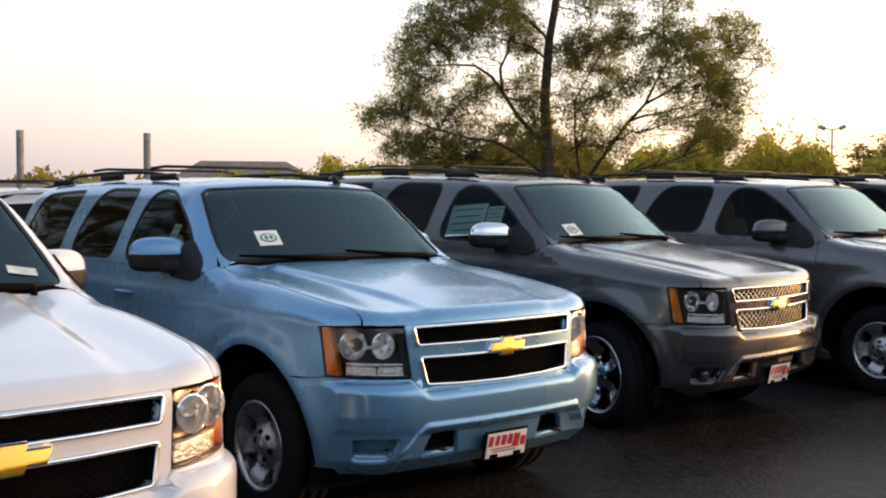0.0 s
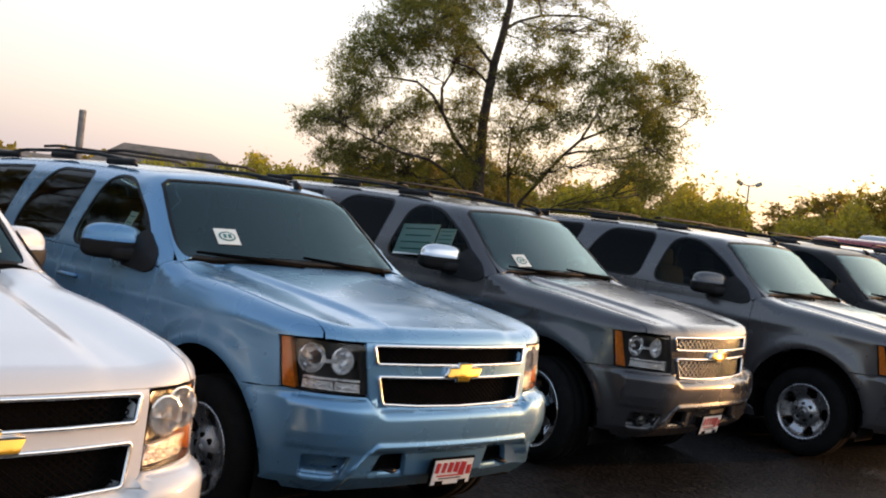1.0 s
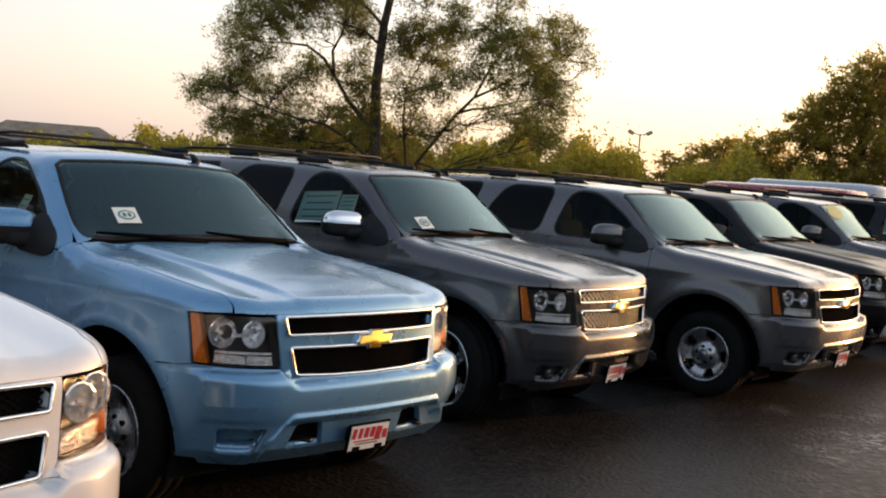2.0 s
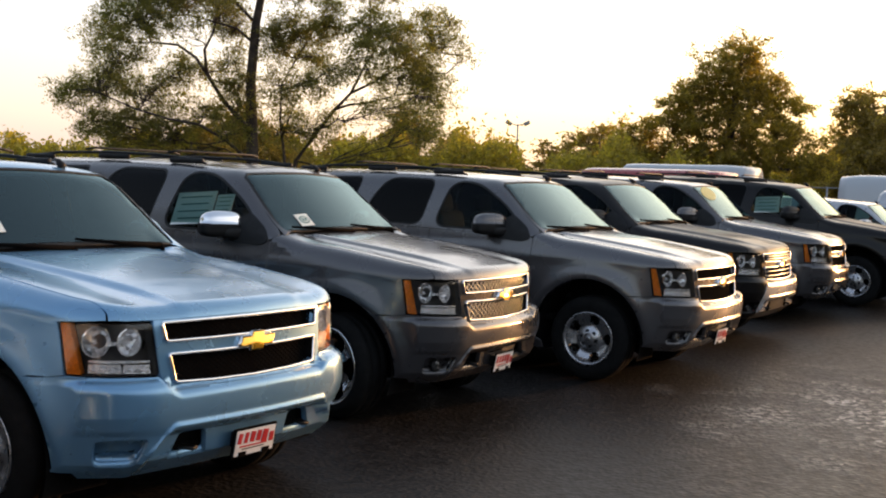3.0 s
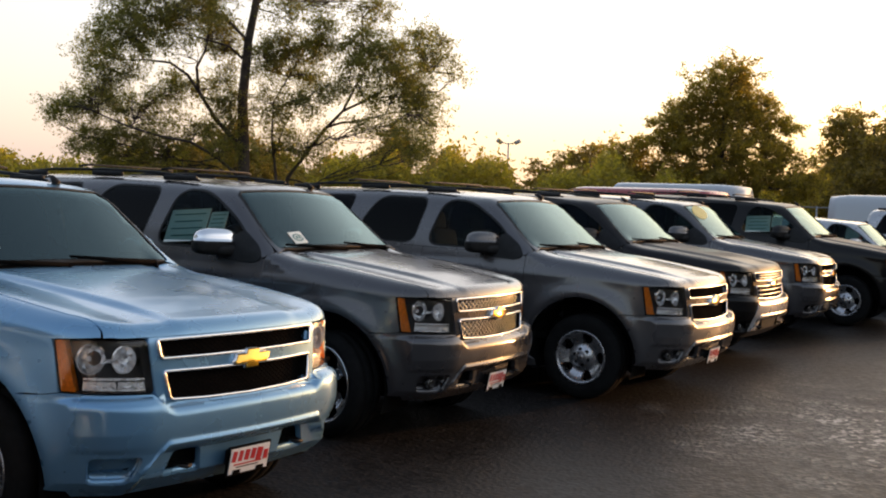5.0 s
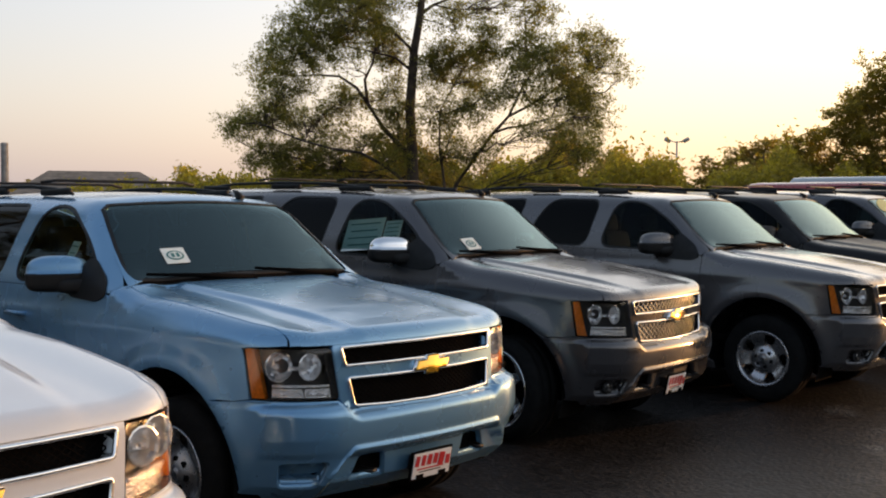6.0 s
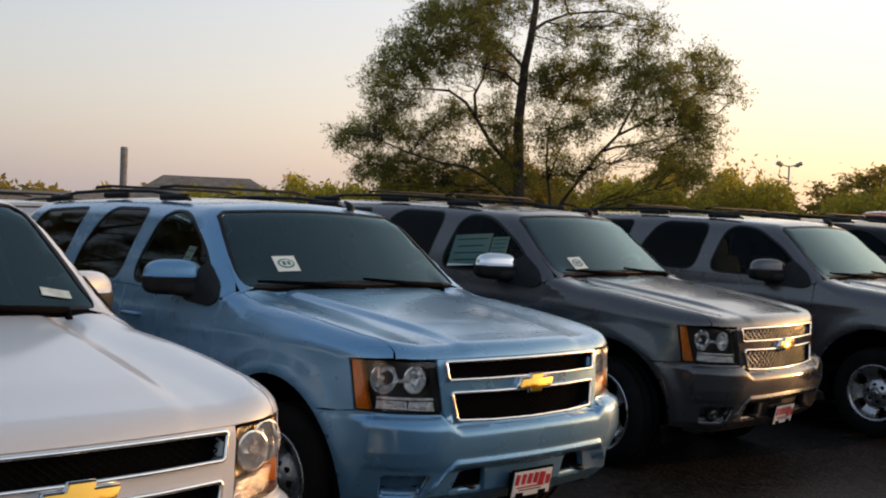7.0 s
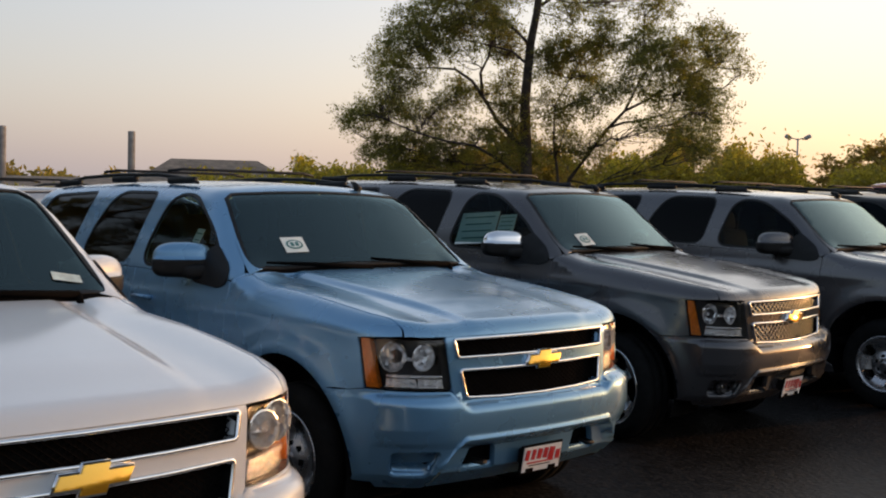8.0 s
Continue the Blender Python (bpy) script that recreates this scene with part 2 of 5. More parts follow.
def part(name, bm, material, parent, label="", smooth=False):
    me = bpy.data.meshes.new(name)
    bm.normal_update()
    bm.to_mesh(me)
    bm.free()
    if smooth:
        me.shade_smooth()
    return link(name, me, material, parent, label)


def empty(name, m=None):
    ob = new(name)
    ob.empty_display_size = 0.2
    if m is not None:
        ob.matrix_world = m
    return ob


def box_bm(size, at=(0, 0, 0), bevel=0.0, rot=None, bm=None, seg=2):
    fresh = bm is None
    bm = bm or bmesh.new()
    m = Matrix.Translation(at) @ (rot or Matrix.Identity(4)) @ Matrix.Diagonal((*size, 1))
    r = bmesh.ops.create_cube(bm, size=1.0, matrix=m)
    if bevel:
        edges = list({e for v in r["verts"] for e in v.link_edges})
        bmesh.ops.bevel(bm, geom=edges, offset=bevel, segments=seg, affect="EDGES", profile=0.6)
    return bm


def tube(points, radii, sides=8, closed_ends=True):
    """Verts and faces of a tapered tube along points."""
    P = [Vector(p) for p in points]
    verts, faces = [], []
    up = Vector((0.31, 0.17, 0.93)).normalized()
    for i, p in enumerate(P):
        d = (P[min(i + 1, len(P) - 1)] - P[max(i - 1, 0)])
        d = d.normalized() if d.length > 1e-9 else Vector((0, 0, 1))
        a = d.cross(up)
        if a.length < 1e-3:
            a = d.cross(Vector((1, 0, 0)))
        a.normalize()
        b = d.cross(a)
        r = radii[i] if hasattr(radii, "__len__") else radii
        for k in range(sides):
            c = 2 * math.pi * k / sides
            verts.append(p + (a * math.cos(c) + b * math.sin(c)) * r)
    for i in range(len(P) - 1):
        for k in range(sides):
            k2 = (k + 1) % sides
            faces.append((i * sides + k, i * sides + k2, (i + 1) * sides + k2, (i + 1) * sides + k))
    if closed_ends:
        faces.append(tuple(range(sides))[::-1])
        faces.append(tuple((len(P) - 1) * sides + k for k in range(sides)))
    return verts, faces


def lathe(profile, sides=48, axis="y", centre=(0, 0, 0)):
    """Verts and faces of (radius, along) turned about an axis."""
    verts, faces = [], []
    for r, h in profile:
        for k in range(sides):
            c = 2 * math.pi * k / sides
            u, v = r * math.cos(c), r * math.sin(c)
            verts.append((centre[0] + u, centre[1] + h, centre[2] + v) if axis == "y" else
                         (centre[0] + u, centre[1] + v, centre[2] + h) if axis == "z" else
                         (centre[0] + h, centre[1] + u, centre[2] + v))
    for i in range(len(profile) - 1):
        for k in range(sides):
            k2 = (k + 1) % sides
            faces.append((i * sides + k, (i + 1) * sides + k, (i + 1) * sides + k2, i * sides + k2))
    return verts, faces


def rounded(poly, r, n=5):
    """A polygon with its corners rounded by about r."""
    out = []
    P = [np.array(p, float) for p in poly]
    for i, p in enumerate(P):
        a, b = P[i - 1] - p, P[(i + 1) % len(P)] - p
        la, lb = np.linalg.norm(a), np.linalg.norm(b)
        q = min(r, 0.45 * la, 0.45 * lb)
        s, e = p + a / la * q, p + b / lb * q
        for k in range(n + 1):
            t = k / n
            out.append((1 - t) ** 2 * s + 2 * t * (1 - t) * p + t * t * e)
    return np.array(out)


def grown(poly, d):
    """A polygon (either winding) pushed outwards by d."""
    P = np.asarray(poly, float)
    area = 0.5 * np.sum(P[:, 0] * np.roll(P[:, 1], -1) - np.roll(P[:, 0], -1) * P[:, 1])
    t = np.roll(P, -1, 0) - np.roll(P, 1, 0)
    t /= np.maximum(np.linalg.norm(t, axis=1), 1e-9)[:, None]
    nrm = np.stack([t[:, 1], -t[:, 0]], 1) * np.sign(area)
    return P + nrm * d


def inside(poly, pts):
    P = np.asarray(poly)
    res = np.zeros(len(pts), bool)
    x, y = pts[:, 0], pts[:, 1]
    for i in range(len(P)):
        (x0, y0), (x1, y1) = P[i - 1], P[i]
        c = (y0 > y) != (y1 > y)
        if c.any():
            res ^= c & (x < (x1 - x0) * (y - y0) / (y1 - y0 + 1e-15) + x0)
    return res


def fill(outline, holes=(), h=0.05):
    """Triangles that fill an outline, with points no further apart than h: points, triangles, border edges."""
    pts, edges = [], []
    loops = [np.asarray(outline)] + [np.asarray(q) for q in holes]
    for loop in loops:
        first = len(pts)
        for i in range(len(loop)):
            a, b = loop[i], loop[(i + 1) % len(loop)]
            n = max(1, int(math.ceil(np.linalg.norm(b - a) / h)))
            for k in range(n):
                pts.append(a + (b - a) * k / n)
        for i in range(first, len(pts)):
            edges.append((i, i + 1 if i + 1 < len(pts) else first))
    border = np.array(pts)
    lo, hi = loops[0].min(0), loops[0].max(0)
    gx, gy = np.meshgrid(np.arange(lo[0] + h / 2, hi[0], h), np.arange(lo[1] + h / 2, hi[1], h * 0.87))
    gx = gx + (np.arange(gx.shape[0]) % 2)[:, None] * h / 2
    g = np.stack([gx.ravel(), gy.ravel()], 1)
    if len(g):
        keep = inside(loops[0], g)
        for q in loops[1:]:
            keep &= ~inside(q, g)
        g = g[keep]
    if len(g):
        d = np.full(len(g), 1e9)
        for i in range(0, len(border), 200):
            d = np.minimum(d, np.sqrt(((g[:, None] - border[None, i:i + 200]) ** 2).sum(-1)).min(1))
        g = g[d > 0.5 * h]
    allp = np.concatenate([border, g]) if len(g) else border
    vs, _, fs, *_ = delaunay_2d_cdt([Vector(p) for p in allp], edges, [], 0, 1e-6)
    V = np.array([tuple(v) for v in vs])
    F = np.array([f for f in fs if len(f) == 3])
    c = V[F].mean(1)
    keep = inside(loops[0], c)
    for q in loops[1:]:
        keep &= ~inside(q, c)
    F = F[keep]
    count = {}
    for f in F:
        for a, b in ((f[0], f[1]), (f[1], f[2]), (f[2], f[0])):
            count.setdefault((min(a, b), max(a, b)), []).append((a, b))
    return V, F, [e[0] for e in count.values() if len(e) == 1]


# ---- the form of the large sport utility body: x ahead from the bumper's face, y to its left, z up ----
AXLE_F, AXLE_R, WHEEL_R = -0.99, -3.936, 0.398


def smax(a, b, k):
    h = np.maximum(k - np.abs(a - b), 0) / k
    return np.maximum(a, b) + h * h * k * 0.25


def step(t):
    t = np.clip(t, 0, 1)
    return t * t * (3 - 2 * t)


def half_width(x, z):
    w = np.where(z < 0.85, 1.0 - 0.05 * ((z - 0.85) / 0.5) ** 2, np.where(
        z < 1.28, 1.0 - 0.055 * ((z - 0.85) / 0.43) ** 2, 0.945 - 0.256 * (z - 1.28) - 0.29 * (z - 1.28) ** 2))
    w = w - 0.055 * np.clip((x + 1.05) / 0.65, 0, None) ** 2 - 0.06 * np.clip((-4.2 - x) / 0.9, 0, None) ** 2
    for xc in (AXLE_F, AXLE_R):
        r = np.hypot(x - xc, z - 0.42)
        w = w + 0.028 * np.exp(-((r - 0.565) / 0.085) ** 2)
    # soft crease along the doors
    return w + 0.010 * np.exp(-((z - 1.12) / 0.05) ** 2)


def hood_top(x, a):
    s = np.clip((-0.10 - x) / 1.4, 0, 1.3)
    bulge = 0.42 + 0.15 * s
    return (1.145 + 0.18 * s ** 0.8 - 0.012 * (a / 0.6) ** 2 - 0.012 * np.clip((a - 0.6) / 0.3, 0, None) ** 2 + 0.025 * step((a - 0.58) / 0.26) * step((x + 1.75) / 0.85)
            + 0.022 * step((bulge + 0.05 - a) / 0.10) * (0.35 + 0.65 * step((-0.18 - x) / 0.40)))


def glass_x(a, z):
    """Where the windscreen's face lies."""
    return -1.57 + 0.11 * (1 - (a / 0.82) ** 2) - 1.21 * (z - 1.335)


def lift(x):
    """The upper body rises a little towards the rear."""
    return 0.0197 * np.clip(-np.asarray(x, float) - 0.3, 0, 3.2)


def raised(P):
    """Points of the upper body, laid on its rising line."""
    P = np.array(P, float)
    P[:, -1] += lift(P[:, 0])
    return P


def body(x, y, z):
    a = np.abs(y)
    z = z - lift(x) * step((z - 0.80) / 0.35)
    side = a - half_width(x, z)
    rear = -x - 5.05 + 0.28 * np.clip(z - 1.2, 0, None)
    front = x - (-0.07 - 0.045 * (a / 0.55) ** 2 - 0.08 * (z - 0.95))
    corner = (x + 0.055) * 0.713 + (a - 0.655) * 0.70 + 0.9 * np.clip(0.66 - z, 0, 1)
    front = front + 1.3 * np.clip(0.66 - z, 0, 1)
    k = 0.09 + 0.01 * np.clip((-0.25 - x) / 0.4, 0, 1)
    low = smax(smax(smax(front, corner, 0.10), smax(side, rear, 0.15), 0.12), z - hood_top(x, a), k)
    face = 0.004 - 0.035 * (a / 0.55) ** 2 - 1.4 * (np.clip(z, 0.55, 0.8) - 0.69) ** 2 - 0.2 * np.clip(0.56 - z, 0, 1) - 0.9 * np.clip(0.418 - z, 0, 1)
    # a raised bar over the plate, its ends slanting down and out
    reach = np.clip(0.54 + 0.75 * (0.58 - z), 0.5, 0.66)
    face = face - 0.045 * step((reach - a) / 0.03) * step((0.560 - z) / 0.03)
    ridge = 0.582 - 0.13 * step((a - 0.53) / 0.14)
    face = face + 0.020 * np.exp(-((z - ridge) / 0.016) ** 2) * step((0.68 - a) / 0.05)
    bcorner = (x + 0.012) * 0.713 + (a - 0.695) * 0.70
    bcorner = bcorner + 0.26 * np.clip(0.65 - z, 0, 1) + 0.7 * np.clip(0.418 - z, 0, 1) + 0.010 * step((0.585 - z) / 0.03)
    top = z - (0.815 - 0.05 * step((0.60 - a) / 0.10))
    bump = smax(smax(smax(x - face, bcorner, 0.08), side - 0.018 * step((x + 0.75) / 0.35), 0.10), top, 0.06)
    low = np.minimum(low, np.where(x > -1.2, bump, 9.0))
    ws = (x - glass_x(a, z)) * 0.64
    roof = z - (1.868 - np.where(x > -3.2, 0.03 * ((x + 3.2) / 1.2) ** 2, 0.02 * ((x + 3.2) / 1.7) ** 2) - 0.045 * (a / 0.7) ** 2)
    cab = smax(smax(ws, roof, 0.09), smax(side, rear, 0.15), 0.12)
    # the wing flows into the foot of the pillar
    near = np.maximum(0.15 - np.abs(z - hood_top(x, a) - ws), 0) / 0.15
    return np.maximum(np.minimum(low, cab) - 0.025 * near * near * step((a - 0.62) / 0.14), side)


def gradient(P, e=0.004):
    g = np.stack([body(*(P + d).T) - body(*(P - d).T) for d in np.eye(3) * e], 1)
    return g / np.maximum(np.linalg.norm(g, axis=1), 1e-9)[:, None]


def cast(o, d, lo, hi):
    """The points where rays from inside leave the body."""
    lo, hi = np.broadcast_to(lo, len(o)).astype(float).copy(), np.broadcast_to(hi, len(o)).astype(float).copy()
    for _ in range(34):
        mid = (lo + hi) / 2
        out = body(*(o + d * mid[:, None]).T) > 0
        hi, lo = np.where(out, mid, hi), np.where(out, lo, mid)
    return o + d * ((lo + hi) / 2)[:, None]


R2 = math.sqrt(0.5)
NC, NS = 0.45, math.sqrt(1 - 0.45 ** 2)


def ways(mode, q):
    """Rays for a chart of the body: flat coordinates to origin, direction and range."""
    u, v = q[:, 0], q[:, 1]
    z0, one = np.zeros(len(q)), np.ones(len(q))
    if mode == "side":
        return np.stack([u, z0, v], 1), np.stack([z0, one, z0], 1), 0.2, 1.3
    if mode == "diag":
        return np.stack([u, -v * R2, v * R2], 1), np.stack([z0, one * R2, one * R2], 1), 0.75, 1.9
    if mode == "radial":
        f = u / 1.05
        return np.stack([one * -1.1, z0, v], 1), np.stack([np.cos(f), np.sin(f), z0], 1), 0.3, 1.6
    if mode == "nose":
        o = np.stack([u * NS, v, -u * NC], 1)
        return o, np.stack([one * NC, z0, one * NS], 1), (0.8 + u * NC) / NS, (2.2 + u * NC) / NS
    if mode == "shell":
        f = v / 0.72
        return np.stack([u, z0, one * 1.15], 1), np.stack([z0, np.cos(f), np.sin(f)], 1), 0.1, 1.3
    if mode == "back":
        return np.stack([one * -3.0, u, v], 1), np.stack([-one, z0, z0], 1), 0.5, 2.6


def chart(mode, P):
    """The reverse of ways(): points (x, a, z) to flat coordinates."""
    P = np.asarray(P, float)
    x, a, z = P.T
    if mode == "side":
        return np.stack([x, z], 1)
    if mode == "diag":
        return np.stack([x, (z - a) * R2], 1)
    if mode == "radial":
        return np.stack([np.arctan2(a, x + 1.1) * 1.05, z], 1)
    if mode == "nose":
        return np.stack([x * NS - z * NC, a], 1)
    if mode == "shell":
        return np.stack([x, np.arctan2(z - 1.15, a) * 0.72], 1)
    if mode == "back":
        return np.stack([a, z], 1)


def on_side(xz):
    """Points of the right-hand wall of the body, from x and z."""
    q = np.asarray(xz, float)
    return cast(*ways("side", q))


def skin(mode, outline, holes=(), h=0.05, offset=0.0, lip=0.02, mirror=0):
    """A panel of the body's surface. mirror 0: y below zero, 1: y above zero, 2: as charted."""
    V, F, rim = fill(outline, holes, h)
    P = cast(*ways(mode, V))
    N = gradient(P)
    P = P + N * offset
    a, b, c = P[F[:, 0]], P[F[:, 1]], P[F[:, 2]]
    flip = (np.cross(b - a, c - a) * N[F].mean(1)).sum(1).mean() < 0
    if flip:
        F = F[:, ::-1]
    rim = [(j, i) if flip else (i, j) for i, j in rim]
    verts, norms, faces = list(P), list(N), [tuple(f) for f in F]
    if lip:
        # the edge rolls over: the normals turn from the panel's to the rim's
        made, turned = {}, {}
        for i, j in rim:
            w = np.cross(P[i] - P[j], -N[j] * lip)
            for k in (i, j):
                if k not in made:
                    made[k] = len(verts)
                    verts += [P[k], P[k] - N[k] * lip]
                    norms += [N[k], N[k]]
                turned[k] = turned.get(k, 0) + w / (np.linalg.norm(w) + 1e-12)
            faces.append((made[j], made[i], made[i] + 1, made[j] + 1))
        for k, w in turned.items():
            w = w / (np.linalg.norm(w) + 1e-9)
            norms[made[k]] = (N[k] + 0.6 * w) / np.linalg.norm(N[k] + 0.6 * w)
            norms[made[k] + 1] = w
    verts, norms = np.array(verts), np.array(norms)
    if mirror == 0:
        verts, norms = verts * (1, -1, 1), norms * (1, -1, 1)
        faces = [f[::-1] for f in faces]
    return verts, faces, norms


def skin_part(name, material, parent, *args, label="", **kw):
    v, f, n = skin(*args, **kw)
    return link(name, mesh_from(name, v, f, n), material, parent, label)


def both(name, material, parent, *args, label="", **kw):
    """The same panel on the two sides of the car."""
    return [skin_part(name, material, parent, *args, label=label, mirror=s, **kw) for s in (0, 1)]


def arch(xc, r=0.54, a0=-20, a1=200, n=26):
    """The edge of a wheel opening, in x and z."""
    return [(xc + r * math.cos(radians(a0 + (a1 - a0) * k / n)), 0.42 + 1.0 * r * math.sin(radians(a0 + (a1 - a0) * k / n))) for k in range(n + 1)]


def superellipsoid(c, r, e=0.5, nu=28, nv=16, zmin=-1.0, zmax=1.0):
    """A rounded box between two heights, as verts and faces."""
    sg = lambda t, k: math.copysign(abs(t) ** k, t)
    verts, faces = [], []
    for j in range(nv + 1):
        v = -math.pi / 2 + math.pi * j / nv
        zz = min(max(sg(math.sin(v), e), zmin), zmax)
        cv = max(1 - abs(zz) ** (2 / e), 0) ** (e / 2)
        for i in range(nu):
            u = 2 * math.pi * i / nu
            verts.append((c[0] + r[0] * cv * sg(math.cos(u), e), c[1] + r[1] * cv * sg(math.sin(u), e), c[2] + r[2] * zz))
    for j in range(nv):
        for i in range(nu):
            i2 = (i + 1) % nu
            faces.append((j * nu + i, j * nu + i2, (j + 1) * nu + i2, (j + 1) * nu + i))
    faces.append(tuple(range(nu))[::-1])
    faces.append(tuple(nv * nu + i for i in range(nu)))
    return verts, faces


def solid(name, vf, material, parent, label="", smooth=True):
    me = mesh_from(name, vf[0], vf[1], smooth=smooth)
    return link(name, me, material, parent, label)


def joined(pieces):
    verts, faces = [], []
    for v, f in pieces:
        n = len(verts)
        verts += [tuple(p) for p in v]
        faces += [tuple(i + n for i in q) for q in f]
    return verts, faces


def make_wheel(name, parent, at, turned, style, big):
    """A tyre on an alloy rim; its outer face looks along -y unless turned."""
    w = empty(name)
    w.parent = parent
    w.matrix_local = pose(*at, 0, 17, 180 if turned else 0)
    R, rr = WHEEL_R, 0.285 if big else 0.242
    prof = [(rr - 0.01, -0.115), (rr + 0.01, -0.128), (rr + 0.05, -0.134), (R - 0.06, -0.132), (R - 0.02, -0.118), (R - 0.004, -0.09), (R, -0.05),
            (R - 0.008, -0.046), (R - 0.008, -0.036), (R, -0.032), (R, 0.032), (R - 0.008, 0.036), (R - 0.008, 0.046), (R, 0.05), (R - 0.004, 0.09),
            (R - 0.02, 0.118), (R - 0.06, 0.132), (rr + 0.05, 0.134), (rr, 0.12)]
    solid("tyre", lathe(prof, 64), M_RUBBER, w)
    rim = solid("rim", lathe([(rr + 0.004, -0.128), (rr + 0.012, -0.132), (rr - 0.002, -0.134), (rr - 0.016, -0.122), (rr - 0.022, -0.09), (rr - 0.03, 0.1)], 64),
                M_CHROME if big else M_ALLOY, w)
    face = []
    holes = []
    n = 5
    for k in range(n):
        c = 2 * math.pi * (k + 0.25) / n
        if big:
            ri, ro, wi, wo = 0.10, rr - 0.03, 0.30, 0.40
        else:
            ri, ro, wi, wo = 0.138, rr - 0.022, 0.25, 0.30
        q = [(ri * math.cos(c - wi), ri * math.sin(c - wi)), (ro * math.cos(c - wo), ro * math.sin(c - wo)), (ro * 1.03 * math.cos(c), ro * 1.03 * math.sin(c)),
             (ro * math.cos(c + wo), ro * math.sin(c + wo)), (ri * math.cos(c + wi), ri * math.sin(c + wi))]
        holes.append(rounded(q, 0.03, 4))
    out = [((rr - 0.014) * math.cos(2 * math.pi * k / 72), (rr - 0.014) * math.sin(2 * math.pi * k / 72)) for k in range(72)]
    V, F, edge = fill(np.array(out), holes, 0.022)
    r = np.hypot(V[:, 0], V[:, 1]) / rr
    y = -0.118 + 0.045 * np.exp(-((r - 0.52) / 0.22) ** 2) + 0.012 * np.cos(5 * (np.arctan2(V[:, 1], V[:, 0]) - 0.5 * math.pi / 5)) * np.clip(r - 0.4, 0, 1)
    P = np.stack([V[:, 0], y, V[:, 1]], 1)
    verts, faces = [tuple(p) for p in P], [tuple(f[::-1]) for f in F]
    if np.cross(P[F[0, 1]] - P[F[0, 0]], P[F[0, 2]] - P[F[0, 0]])[1] < 0:
        faces = [tuple(f) for f in F]
    for i, j in edge:
        k = len(verts)
        verts += [tuple(P[i]), tuple(P[j]), tuple(P[j] + (0, 0.045, 0)), tuple(P[i] + (0, 0.045, 0))]
        faces.append((k, k + 1, k + 2, k + 3))
    solid("spoke_face", (verts, faces), M_CHROME if big else M_ALLOY, w)
    solid("hub_cap", lathe([(0.001, -0.122), (0.022, -0.121), (0.03, -0.115), (0.032, -0.08)], 24), M_ALLOY, w)
    # on alloy rims dark discs stand in for the shaded lug holes
    for k in range(6):
        c = 2 * math.pi * k / 6
        solid("lug_nut", lathe([(0.001, -0.107), (0.018, -0.106), (0.020, -0.06)], 10, centre=(0.070 * math.cos(c), 0, 0.070 * math.sin(c))), M_DARK if not big else M_CHROME, w, smooth=False)
    solid("brake_drum", lathe([(0.001, 0.02), (0.17, 0.02), (0.17, 0.1)], 32), M_DARK, w)
    return w


def lattice(poly, pitch, angle, offset, r, mode="radial"):
    """Crossing bars that fill an outline on the body's surface."""
    P = np.asarray(poly)
    lo, hi = P.min(0), P.max(0)
    pieces = []
    span = (hi - lo).sum()
    for sgn in (-1, 1):
        d = np.array([math.cos(radians(angle)), sgn * math.sin(radians(angle))])
        nrm = np.array([-d[1], d[0]])
        mid = (lo + hi) / 2
        for k in range(int(-span / pitch), int(span / pitch) + 1):
            t = np.linspace(-span, span, int(span * 2 / 0.008))
            q = mid + nrm * (k * pitch) + t[:, None] * d
            ok = inside(P, q)
            if ok.sum() < 3:
                continue
            idx = np.flatnonzero(ok)
            for run in np.split(idx, np.flatnonzero(np.diff(idx) > 1) + 1):
                if len(run) < 3:
                    continue
                ends = q[[run[0], run[len(run) // 2], run[-1]]]
                S = cast(*ways(mode, ends))
                S = S + gradient(S) * offset
                pieces.append(tube([tuple(s) for s in S], r, 4, False))
    return joined(pieces)


GRILLES = []


